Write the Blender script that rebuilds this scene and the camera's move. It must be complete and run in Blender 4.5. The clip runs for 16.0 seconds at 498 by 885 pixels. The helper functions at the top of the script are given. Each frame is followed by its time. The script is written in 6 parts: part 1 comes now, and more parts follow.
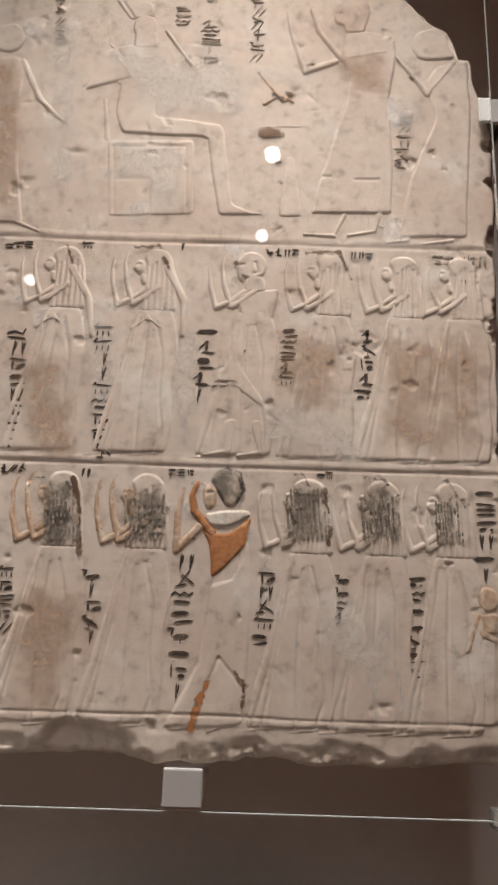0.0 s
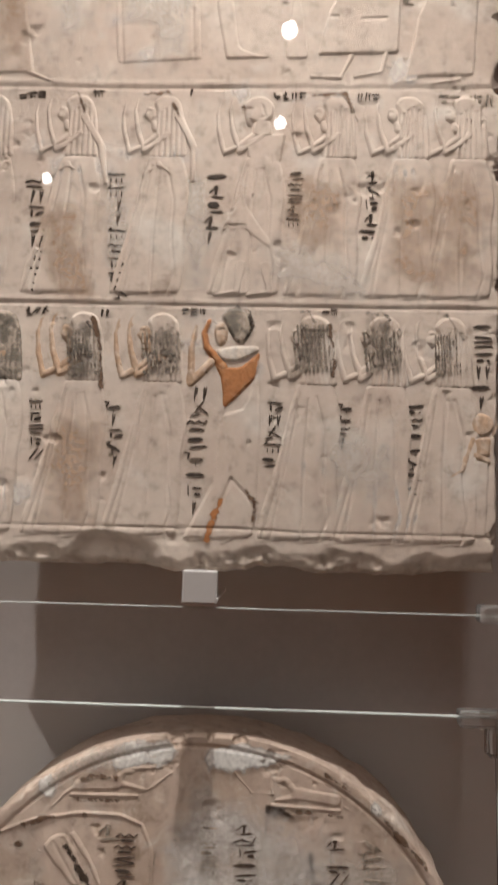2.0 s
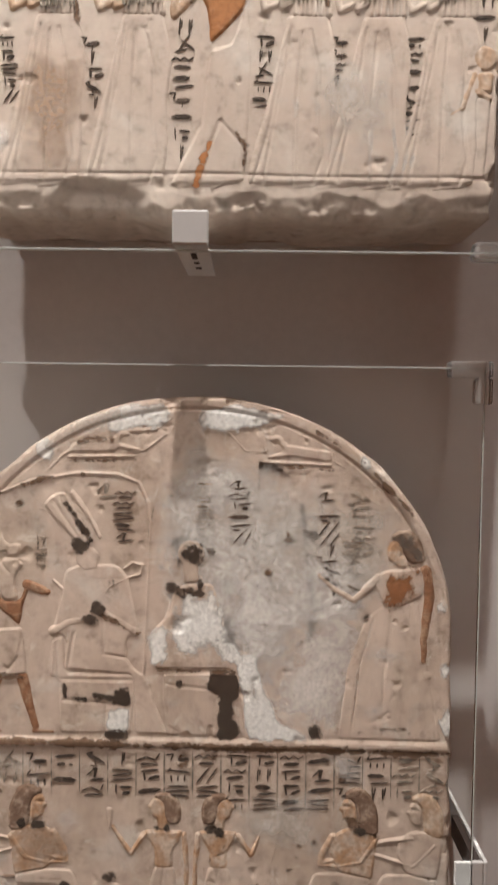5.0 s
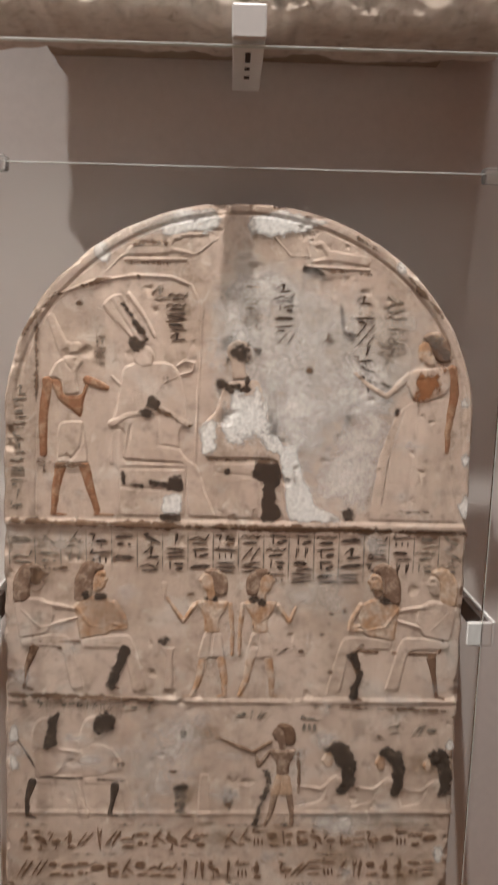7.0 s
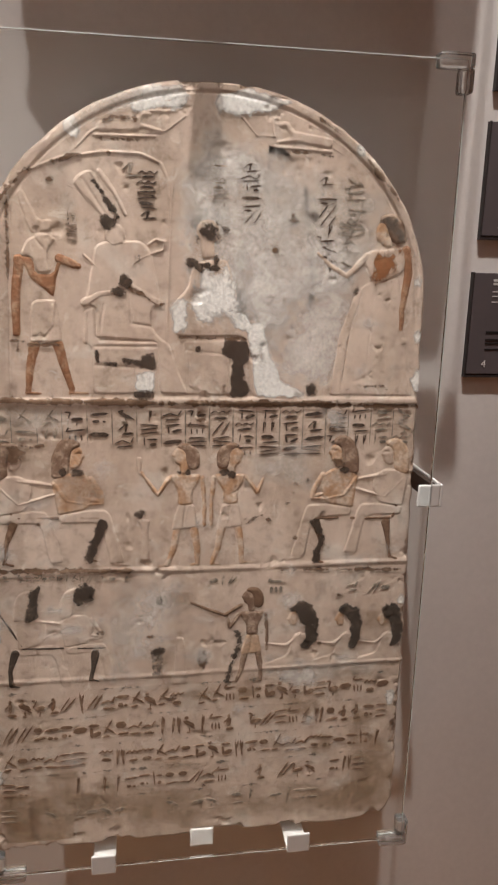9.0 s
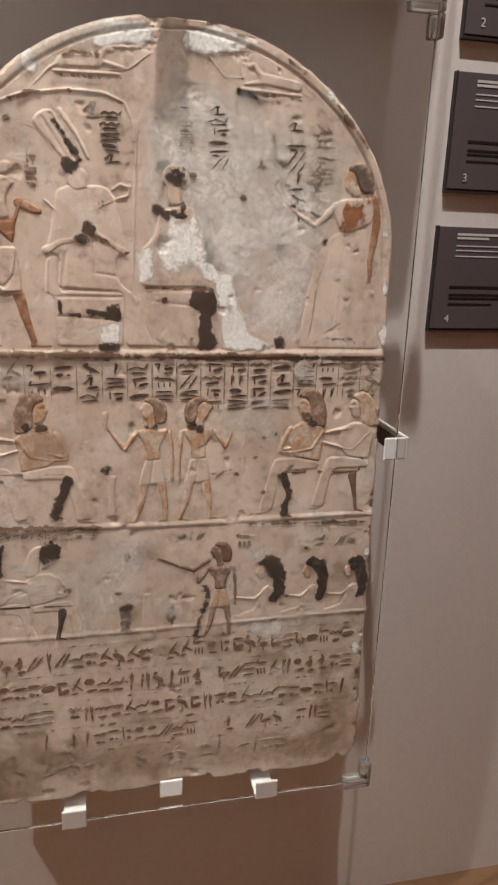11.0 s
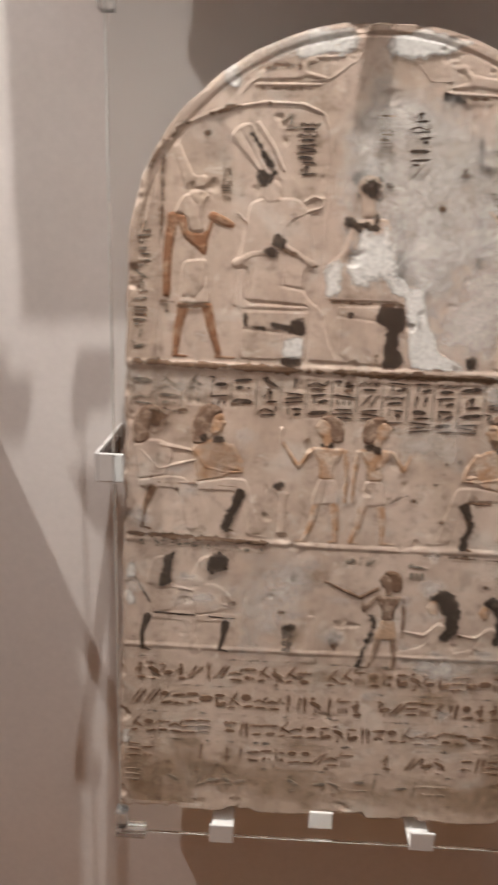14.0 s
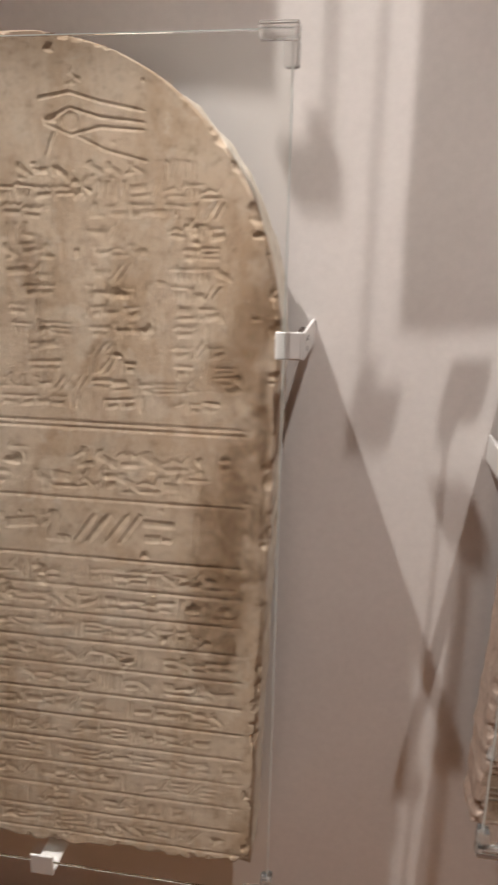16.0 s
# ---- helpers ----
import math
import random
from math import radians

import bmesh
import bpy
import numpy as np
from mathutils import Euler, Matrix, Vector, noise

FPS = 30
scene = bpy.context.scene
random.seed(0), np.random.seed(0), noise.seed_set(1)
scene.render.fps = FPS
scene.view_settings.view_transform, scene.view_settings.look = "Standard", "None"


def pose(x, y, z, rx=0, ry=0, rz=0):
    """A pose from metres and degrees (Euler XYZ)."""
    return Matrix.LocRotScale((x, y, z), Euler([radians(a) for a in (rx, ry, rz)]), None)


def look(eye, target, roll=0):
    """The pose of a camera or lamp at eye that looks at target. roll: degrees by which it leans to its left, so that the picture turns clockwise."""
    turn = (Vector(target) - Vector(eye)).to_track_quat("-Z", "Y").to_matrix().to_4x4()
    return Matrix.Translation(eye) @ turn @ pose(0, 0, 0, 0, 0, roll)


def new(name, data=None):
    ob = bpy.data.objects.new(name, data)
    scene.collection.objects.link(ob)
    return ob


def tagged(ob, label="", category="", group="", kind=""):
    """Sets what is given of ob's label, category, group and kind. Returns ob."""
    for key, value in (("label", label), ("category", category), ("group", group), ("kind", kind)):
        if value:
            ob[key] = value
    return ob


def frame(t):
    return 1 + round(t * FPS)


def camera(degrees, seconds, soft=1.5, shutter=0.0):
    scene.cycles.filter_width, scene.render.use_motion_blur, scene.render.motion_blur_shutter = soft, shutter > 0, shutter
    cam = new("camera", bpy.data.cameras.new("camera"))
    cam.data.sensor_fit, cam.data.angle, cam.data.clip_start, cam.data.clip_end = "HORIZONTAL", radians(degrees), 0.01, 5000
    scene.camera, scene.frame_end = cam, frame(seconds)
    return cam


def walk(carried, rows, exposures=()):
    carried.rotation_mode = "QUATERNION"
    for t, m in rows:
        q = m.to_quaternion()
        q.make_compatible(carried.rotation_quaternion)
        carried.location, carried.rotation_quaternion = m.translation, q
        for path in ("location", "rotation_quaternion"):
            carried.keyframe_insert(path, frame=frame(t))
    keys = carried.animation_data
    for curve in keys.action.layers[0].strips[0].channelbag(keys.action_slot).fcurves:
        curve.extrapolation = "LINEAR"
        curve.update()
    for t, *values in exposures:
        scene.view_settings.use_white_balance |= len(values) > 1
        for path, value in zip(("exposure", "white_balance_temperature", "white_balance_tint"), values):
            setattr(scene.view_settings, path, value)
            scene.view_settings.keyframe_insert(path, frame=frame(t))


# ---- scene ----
cam = camera(39.2, 16.0, soft=2.2, shutter=0.5)
PATH = [
    (0, (0.028, 0.103, 1.692), (0.028, 2.044, 2.174), 1.8),
    (0.5, (0.038, 0.061, 1.686), (-0.002, 1.999, 2.177), 1.8),
    (1, (0.041, 0.041, 1.672), (-0.011, 1.98, 2.16), 1.7),
    (1.5, (0.05, 0.054, 1.639), (-0.043, 2.018, 2.005), 1.6),
    (2, (0.046, 0.075, 1.606), (-0.02, 2.059, 1.855), 1.5),
    (2.5, (0.045, 0.092, 1.567), (-0.011, 2.078, 1.792), 1.4),
    (3, (0.042, 0.087, 1.535), (-0.001, 2.079, 1.713), 1.2),
    (3.5, (0.035, 0.095, 1.49), (0.045, 2.093, 1.567), 0.8),
    (4, (0.04, 0.098, 1.458), (0.045, 2.098, 1.461), 0.7),
    (6.3, (0.04, 0.067, 1.304), (0.023, 2.059, 1.125), 0.9),
    (6.5, (0.028, 0.058, 1.295), (0.018, 2.048, 1.096), 1.0),
    (7, (-0.031, 0.021, 1.267), (0.027, 1.994, 0.947), 1.2),
    (7.5, (-0.067, -0.031, 1.256), (0.088, 1.922, 0.851), 1.4),
    (8, (-0.091, -0.049, 1.242), (0.12, 1.891, 0.806), 1.4),
    (8.5, (-0.09, -0.042, 1.219), (0.168, 1.888, 0.763), 1.5),
    (9, (-0.095, -0.034, 1.196), (0.196, 1.888, 0.724), 1.3),
    (11.3, (-0.126, -0.026, 1.18), (0.309, 1.842, 0.611), 2.0),
    (11.5, (-0.131, -0.026, 1.182), (0.254, 1.853, 0.615), 1.6),
    (12, (-0.116, -0.014, 1.178), (0.159, 1.884, 0.61), 0.7),
    (12.5, (-0.1, -0.009, 1.182), (0.108, 1.899, 0.619), 1.0),
    (13, (-0.092, -0.01, 1.188), (0.024, 1.907, 0.63), 1.3),
    (13.5, (-0.084, -0.009, 1.182), (0.009, 1.913, 0.635), 2.0),
    (14, (-0.121, 0.005, 1.178), (-0.171, 1.929, 0.635), 2.0),
    (14.5, (-0.217, 0.009, 1.175), (-0.338, 1.935, 0.647), 1.7),
    (15, (-0.313, 0.006, 1.182), (-0.498, 1.925, 0.648), 1.9),
    (15.5, (-0.418, -0.01, 1.183), (-0.654, 1.906, 0.661), 1.7),
    (16, (-0.503, -0.023, 1.172), (-0.795, 1.883, 0.641), 1.1),
]
walk(cam, [(t, look(eye, target, roll)) for t, eye, target, roll in PATH],
     exposures=((0.0, -1.12), (2.0, -0.95), (4.0, -0.54), (6.5, -0.30), (9.0, -0.22), (12.5, -0.20), (16.0, -0.20)))

# ---- world, lamps and exposure ----
world = bpy.data.worlds.new("room_dark")
scene.world = world
world.use_nodes = True
world.node_tree.nodes["Background"].inputs[0].default_value = (1.0, 0.52, 0.26, 1)
world.node_tree.nodes["Background"].inputs[1].default_value = 0.10


def spot(name, eye, target, watts, degrees, size, colour=(1.0, 0.94, 0.89)):
    data = bpy.data.lights.new(name, "SPOT")
    data.energy, data.spot_size, data.spot_blend, data.shadow_soft_size, data.color = watts, radians(degrees), 1.0, size, colour
    ob = new(name, data)
    ob.matrix_world = look(eye, target)
    return tagged(ob, "warm white ceiling spotlight or added orange fill lamp", "spotlight", "ceiling spotlights")


LAMPS = [
    ((0.03, 0.17, 3.3), (-0.04, 0.85, 0.20), 215, 58),
    ((-1.44, 0.20, 3.3), (-0.60, 0.92, 0.18), 250, 58),
    ((0.25, 0.20, 3.3), (0.74, 0.92, 0.45), 32, 40),
    ((0.07, -0.40, 3.0), (0.0, 0.76, 2.25), 3, 56),
    ((0.05, -0.85, 3.0), (0.0, 0.85, 0.6), 4, 60),
    ((-0.89, -1.25, 3.0), (-0.7, 0.85, 0.7), 5, 60),
]
# orange fill lamps added for floor bounce; only the west one has a reflection
FILL_LAMPS = [((-0.92, -3.3, 3.0), (-1.0, -3.0, 0.0), 260, 100), ((0.9, -3.3, 3.0), (1.0, -3.0, 0.0), 260, 100)]
for eye, target, watts, cone in LAMPS:
    spot("spotlight", eye, target, watts, cone, 0.022)
for eye, target, watts, cone in FILL_LAMPS:
    spot("spotlight", eye, target, watts, cone, 0.03, (1.0, 0.58, 0.32))

# ---- materials ----


def material(name):
    m = bpy.data.materials.new(name)
    m.use_nodes = True
    return m, m.node_tree.nodes, m.node_tree.links, m.node_tree.nodes["Principled BSDF"]


def ramp(nodes, stops):
    r = nodes.new("ShaderNodeValToRGB")
    while len(r.color_ramp.elements) < len(stops):
        r.color_ramp.elements.new(0.5)
    for e, (p, c) in zip(r.color_ramp.elements, stops):
        e.position, e.color = p, (*c, 1)
    return r


def noise_node(nodes, links, coord, scale, detail=6.0, rough=0.6, distort=0.0):
    n = nodes.new("ShaderNodeTexNoise")
    n.inputs["Scale"].default_value, n.inputs["Detail"].default_value = scale, detail
    n.inputs["Roughness"].default_value, n.inputs["Distortion"].default_value = rough, distort
    links.new(coord, n.inputs["Vector"])
    return n


def mix(nodes, links, fac, a, b, blend="MIX"):
    x = nodes.new("ShaderNodeMix")
    x.data_type, x.blend_type = "RGBA", blend
    for sock, v in ((x.inputs[0], fac), (x.inputs[6], a), (x.inputs[7], b)):
        if isinstance(v, (int, float)):
            sock.default_value = v
        elif isinstance(v, tuple):
            sock.default_value = (*v, 1)
        else:
            links.new(v, sock)
    return x.outputs[2]


def stone(name, light, dark, stain, grey, stain_amount=0.5, bump=0.25, fleck=0.25):
    """Limestone: two scales of colour, stains, greyish washed patches, grain and pits."""
    m, nodes, links, bsdf = material(name)
    coord = nodes.new("ShaderNodeTexCoord").outputs["Object"]
    big = noise_node(nodes, links, coord, 7.0, 5, 0.6, 0.4)
    fine = noise_node(nodes, links, coord, 70.0, 8, 0.7)
    streak = nodes.new("ShaderNodeMapping")
    streak.inputs["Scale"].default_value = (1.0, 1.0, 0.35)
    links.new(coord, streak.inputs["Vector"])
    wash = noise_node(nodes, links, streak.outputs[0], 15.0, 8, 0.68, 0.6)
    base = mix(nodes, links, ramp(nodes, [(0.35, (0, 0, 0)), (0.65, (1, 1, 1))]).outputs[0], light, dark)
    links.new(big.outputs[0], [n for n in nodes if n.type == "VALTORGB"][-1].inputs[0])
    rs = ramp(nodes, [(0.47, (0, 0, 0)), (0.68, (stain_amount,) * 3)])
    links.new(wash.outputs[0], rs.inputs[0])
    c = mix(nodes, links, rs.outputs[0], base, stain)
    pale = noise_node(nodes, links, coord, 16.0, 6, 0.6, 0.5)
    rp = ramp(nodes, [(0.55, (0, 0, 0)), (0.72, (0.65, 0.65, 0.65))])
    links.new(pale.outputs[0], rp.inputs[0])
    c = mix(nodes, links, rp.outputs[0], c, grey)
    rf = ramp(nodes, [(0.27, (0.55, 0.53, 0.50)), (0.46, (0.96, 0.96, 0.96)), (0.75, (1.12, 1.12, 1.12))])
    links.new(fine.outputs[0], rf.inputs[0])
    c = mix(nodes, links, 1.0, c, rf.outputs[0], "MULTIPLY")
    chips = noise_node(nodes, links, coord, 42.0, 8, 0.7, 0.6)
    rl = ramp(nodes, [(0.57, (0, 0, 0)), (0.68, (fleck,) * 3)])
    rd = ramp(nodes, [(0.31, (fleck,) * 3), (0.41, (0, 0, 0))])
    links.new(chips.outputs[0], rl.inputs[0])
    links.new(chips.outputs[0], rd.inputs[0])
    c = mix(nodes, links, rl.outputs[0], c, (0.76, 0.70, 0.63))
    c = mix(nodes, links, rd.outputs[0], c, (0.20, 0.145, 0.105))
    links.new(c, bsdf.inputs["Base Color"])
    bsdf.inputs["Roughness"].default_value = 0.85
    bsdf.inputs["Specular IOR Level"].default_value = 0.25
    grain = noise_node(nodes, links, coord, 260.0, 6, 0.75)
    lump = noise_node(nodes, links, coord, 34.0, 5, 0.6)
    add = nodes.new("ShaderNodeMath")
    add.operation = "MULTIPLY_ADD"
    add.inputs[1].default_value = 2.6
    links.new(lump.outputs[0], add.inputs[0])
    links.new(grain.outputs[0], add.inputs[2])
    b = nodes.new("ShaderNodeBump")
    b.inputs["Strength"].default_value, b.inputs["Distance"].default_value = bump, 0.0022
    links.new(add.outputs[0], b.inputs["Height"])
    links.new(b.outputs[0], bsdf.inputs["Normal"])
    return m


def pigment(name, colour, worn, scale=45.0, cover=0.5, rough=0.8):
    """Old paint on stone: the pigment worn through to the ground in flecks."""
    m, nodes, links, bsdf = material(name)
    coord = nodes.new("ShaderNodeTexCoord").outputs["Object"]
    n1 = noise_node(nodes, links, coord, scale, 8, 0.72, 0.3)
    n2 = noise_node(nodes, links, coord, 240.0, 4, 0.6)
    r = ramp(nodes, [(cover, (0, 0, 0)), (cover + 0.16, (1, 1, 1))])
    links.new(n1.outputs[0], r.inputs[0])
    c = mix(nodes, links, r.outputs[0], colour, worn)
    r2 = ramp(nodes, [(0.3, (0.7, 0.7, 0.7)), (0.6, (1.08, 1.08, 1.08))])
    links.new(n2.outputs[0], r2.inputs[0])
    links.new(mix(nodes, links, 1.0, c, r2.outputs[0], "MULTIPLY"), bsdf.inputs["Base Color"])
    bsdf.inputs["Roughness"].default_value = rough
    bsdf.inputs["Specular IOR Level"].default_value = 0.2
    b = nodes.new("ShaderNodeBump")
    b.inputs["Strength"].default_value, b.inputs["Distance"].default_value = 0.3, 0.0012
    links.new(n1.outputs[0], b.inputs["Height"])
    links.new(b.outputs[0], bsdf.inputs["Normal"])
    return m


def plain(name, colour, rough=0.5, metal=0.0, wear=0.06, scale=60.0, bump=0.05):
    m, nodes, links, bsdf = material(name)
    coord = nodes.new("ShaderNodeTexCoord").outputs["Object"]
    n = noise_node(nodes, links, coord, scale, 6, 0.65)
    low = noise_node(nodes, links, coord, 3.0, 4, 0.6)
    lo, hi = tuple(x * (1 - wear) for x in colour), tuple(min(1, x * (1 + wear)) for x in colour)
    r = ramp(nodes, [(0.3, lo), (0.7, hi)])
    links.new(n.outputs[0], r.inputs[0])
    r2 = ramp(nodes, [(0.3, (1 - wear,) * 3), (0.7, (1 + wear,) * 3)])
    links.new(low.outputs[0], r2.inputs[0])
    links.new(mix(nodes, links, 1.0, r.outputs[0], r2.outputs[0], "MULTIPLY"), bsdf.inputs["Base Color"])
    bsdf.inputs["Roughness"].default_value, bsdf.inputs["Metallic"].default_value = rough, metal
    b = nodes.new("ShaderNodeBump")
    b.inputs["Strength"].default_value, b.inputs["Distance"].default_value = bump, 0.001
    links.new(n.outputs[0], b.inputs["Height"])
    links.new(b.outputs[0], bsdf.inputs["Normal"])
    return m


def glass(name, tint=(0.97, 0.985, 0.975), rough=0.0):
    m, nodes, links, bsdf = material(name)
    bsdf.inputs["Base Color"].default_value = (*tint, 1)
    bsdf.inputs["Roughness"].default_value = rough
    bsdf.inputs["Transmission Weight"].default_value = 1.0
    bsdf.inputs["IOR"].default_value = 1.46
    return m


LIME = stone("pale_limestone", (0.60, 0.505, 0.435), (0.52, 0.42, 0.355), (0.46, 0.345, 0.28), (0.65, 0.60, 0.55), 0.45)
LIME_LOW = stone("painted_limestone", (0.60, 0.475, 0.395), (0.50, 0.38, 0.31), (0.37, 0.28, 0.215), (0.62, 0.57, 0.515), 0.65, 0.3, 0.5)
LIME_YELLOW = stone("yellow_limestone", (0.56, 0.455, 0.355), (0.48, 0.365, 0.265), (0.32, 0.205, 0.115), (0.58, 0.50, 0.41), 0.6, 0.3)
WALL = plain("painted_wall", (0.80, 0.76, 0.735), 0.75, 0, 0.03, 90.0, 0.06)
# unseen floor and room surfaces, browned so their bounce warms the shade
FLOOR = plain("floor_brown", (0.22, 0.12, 0.06), 0.5)
ROOM = plain("room_wall", (0.46, 0.27, 0.14), 0.8)
GLASS = glass("clear_glass")
ACRYLIC = glass("clear_acrylic", (0.97, 0.97, 0.96), 0.10)
ACRYLIC.node_tree.nodes["Principled BSDF"].inputs["Transmission Weight"].default_value = 0.90
FLANK = stone("bare_limestone_flank", (0.80, 0.75, 0.67), (0.70, 0.62, 0.52), (0.42, 0.30, 0.19), (0.74, 0.68, 0.60), 0.6, 0.4)
STAIN = pigment("brown_stain", (0.36, 0.235, 0.125), (0.50, 0.375, 0.235), 30, 0.45)
EDGE = plain("polished_glass_edge", (0.78, 0.83, 0.80), 0.15)
WHITE_METAL = plain("white_lacquered_metal", (0.76, 0.74, 0.72), 0.35, 0, 0.03)
GAP_DARK = plain("gap_dark", (0.05, 0.035, 0.03), 0.9)
LABEL_GREY = plain("label_grey", (0.115, 0.095, 0.10), 0.55, 0, 0.04)
LABEL_DARK = plain("label_edge", (0.03, 0.022, 0.022), 0.6)
INK_WHITE = plain("white_print", (0.75, 0.73, 0.72), 0.6)
INK_BLACK = plain("black_print", (0.012, 0.01, 0.01), 0.6)
BOARD = plain("mount_board", (0.32, 0.24, 0.18), 0.8)
BLACK_PAINT = pigment("black_pigment", (0.06, 0.045, 0.037), (0.24, 0.18, 0.14), 75, 0.54)
GREY_PAINT = pigment("faded_black_pigment", (0.17, 0.145, 0.12), (0.48, 0.39, 0.32), 90, 0.46)
RED_PAINT = pigment("red_ochre", (0.265, 0.125, 0.068), (0.43, 0.28, 0.19), 65, 0.47)
ORANGE_PAINT = pigment("orange_ochre", (0.40, 0.17, 0.07), (0.50, 0.32, 0.20), 60, 0.54)
TAN_PAINT = pigment("faded_ochre", (0.47, 0.315, 0.215), (0.54, 0.42, 0.335), 60, 0.46)
SKIN_PAINT = pigment("warm_ochre", (0.42, 0.245, 0.145), (0.55, 0.43, 0.345), 48, 0.42)
HAIR_PAINT = pigment("worn_reddish_brown", (0.20, 0.125, 0.088), (0.42, 0.315, 0.245), 80, 0.47)
WASH = pigment("pale_wash", (0.70, 0.66, 0.62), (0.62, 0.56, 0.51), 30, 0.5)
BROWN_PAINT = pigment("brown_pigment", (0.17, 0.10, 0.065), (0.36, 0.25, 0.18), 60, 0.52)
WHITE_PAINT = pigment("white_plaster", (0.74, 0.69, 0.64), (0.62, 0.545, 0.48), 40, 0.54)


def film(name, colour, worn, strength=1.0, scale=80.0, edge=0.5, spread=0.40):
    """A thin worn layer of paint or dirt that breaks up towards its rim and lets the stone through."""
    m = pigment(name, colour, worn, 70.0, 0.55)
    nodes, links = m.node_tree.nodes, m.node_tree.links
    bsdf = nodes["Principled BSDF"]
    coord = nodes.new("ShaderNodeTexCoord").outputs["Object"]
    cover = nodes.new("ShaderNodeAttribute")
    cover.attribute_name = "cover"
    n1 = noise_node(nodes, links, coord, scale, 7, 0.7, 0.4)
    n2 = noise_node(nodes, links, coord, scale * 0.28, 4, 0.6, 0.3)
    total = cover.outputs["Fac"]
    for n, amount in ((n1, 2.4), (n2, 2.2)):
        f = nodes.new("ShaderNodeMath")
        f.operation = "MULTIPLY_ADD"
        f.inputs[1].default_value = amount
        links.new(n.outputs[0], f.inputs[0])
        links.new(total, f.inputs[2])
        total = f.outputs[0]
    r = nodes.new("ShaderNodeMapRange")
    r.interpolation_type = "SMOOTHSTEP"
    r.inputs[1].default_value, r.inputs[2].default_value = 2.2 + edge, 2.2 + edge + spread
    r.inputs[3].default_value, r.inputs[4].default_value = 0.0, strength
    links.new(total, r.inputs[0])
    links.new(r.outputs[0], bsdf.inputs["Alpha"])
    return m


WIG_PAINT = pigment("faded_wig_pigment", (0.20, 0.17, 0.14), (0.48, 0.39, 0.32), 90, 0.46)
GREYBLUE = pigment("grey_plaster", (0.575, 0.525, 0.475), (0.58, 0.47, 0.385), 30, 0.42)

FILMS = {
    BLACK_PAINT: film("worn_black_film", (0.055, 0.042, 0.034), (0.17, 0.125, 0.095), 0.94, 95, 0.38),
    GREY_PAINT: film("worn_grey_film", (0.15, 0.125, 0.105), (0.36, 0.29, 0.24), 0.72, 120, 0.60),
    WIG_PAINT: film("worn_wig_film", (0.13, 0.105, 0.088), (0.36, 0.29, 0.24), 0.55, 120, 0.60, 0.9),
    RED_PAINT: film("worn_red_film", (0.30, 0.125, 0.055), (0.42, 0.24, 0.14), 0.9, 95, 0.45),
    ORANGE_PAINT: film("worn_orange_film", (0.43, 0.175, 0.065), (0.50, 0.31, 0.19), 0.9, 95, 0.45),
    TAN_PAINT: film("worn_ochre_film", (0.47, 0.32, 0.225), (0.53, 0.40, 0.31), 0.50, 60, 0.15, 1.1),
    BROWN_PAINT: film("worn_brown_film", (0.15, 0.09, 0.058), (0.30, 0.205, 0.145), 0.9, 95, 0.40),
    WHITE_PAINT: film("worn_white_film", (0.82, 0.785, 0.75), (0.77, 0.725, 0.68), 0.92, 48, 0.32, 0.6),
    GREYBLUE: film("worn_plaster_film", (0.74, 0.67, 0.61), (0.64, 0.56, 0.50), 0.45, 30, 0.25, 1.2),
    STAIN: film("worn_stain_film", (0.33, 0.205, 0.115), (0.40, 0.27, 0.17), 0.60, 32, 0.25, 1.5),
    WASH: film("pale_wash_film", (0.88, 0.825, 0.785), (0.79, 0.715, 0.66), 0.64, 34, 0.40, 1.5),
}

# ---- building helpers ----


def lattice(x, y, seed):
    n = (x.astype(np.int64) * 374761393 + y.astype(np.int64) * 668265263 + seed * 974634777) & 0xFFFFFFFF
    n = ((n ^ (n >> 13)) * 1274126177) & 0xFFFFFFFF
    return ((n ^ (n >> 16)) & 0xFFFF) / 65535.0


def value_noise(x, y, seed):
    xi, yi = np.floor(x), np.floor(y)
    fx, fy = x - xi, y - yi
    fx, fy = fx * fx * (3 - 2 * fx), fy * fy * (3 - 2 * fy)
    a, b = lattice(xi, yi, seed), lattice(xi + 1, yi, seed)
    c, d = lattice(xi, yi + 1, seed), lattice(xi + 1, yi + 1, seed)
    return (a + (b - a) * fx) * (1 - fy) + (c + (d - c) * fx) * fy


def fbm(x, y, scale, seed, octaves=4):
    total, amp, norm = 0.0, 1.0, 0.0
    for o in range(octaves):
        total = total + amp * value_noise(x * scale * 2 ** o, y * scale * 2 ** o, seed + o)
        norm, amp = norm + amp, amp * 0.55
    return total / norm


def smooth(a, b, x):
    t = np.clip((x - a) / (b - a), 0, 1)
    return t * t * (3 - 2 * t)


def mesh_object(name, verts, faces, mat, parent=None, label="", shade=True):
    me = bpy.data.meshes.new(name)
    verts, faces = np.asarray(verts, np.float32), np.asarray(faces, np.int32)
    k = faces.shape[1]
    me.vertices.add(len(verts))
    me.vertices.foreach_set("co", verts.ravel())
    me.loops.add(faces.size)
    me.loops.foreach_set("vertex_index", faces.ravel())
    me.polygons.add(len(faces))
    me.polygons.foreach_set("loop_start", np.arange(0, faces.size, k, dtype=np.int32))
    me.polygons.foreach_set("loop_total", np.full(len(faces), k, np.int32))
    me.polygons.foreach_set("use_smooth", np.full(len(faces), shade))
    me.update(calc_edges=True)
    me.materials.append(mat)
    ob = new(name, me)
    ob.parent = parent
    if label:
        ob["label"] = label
    return ob


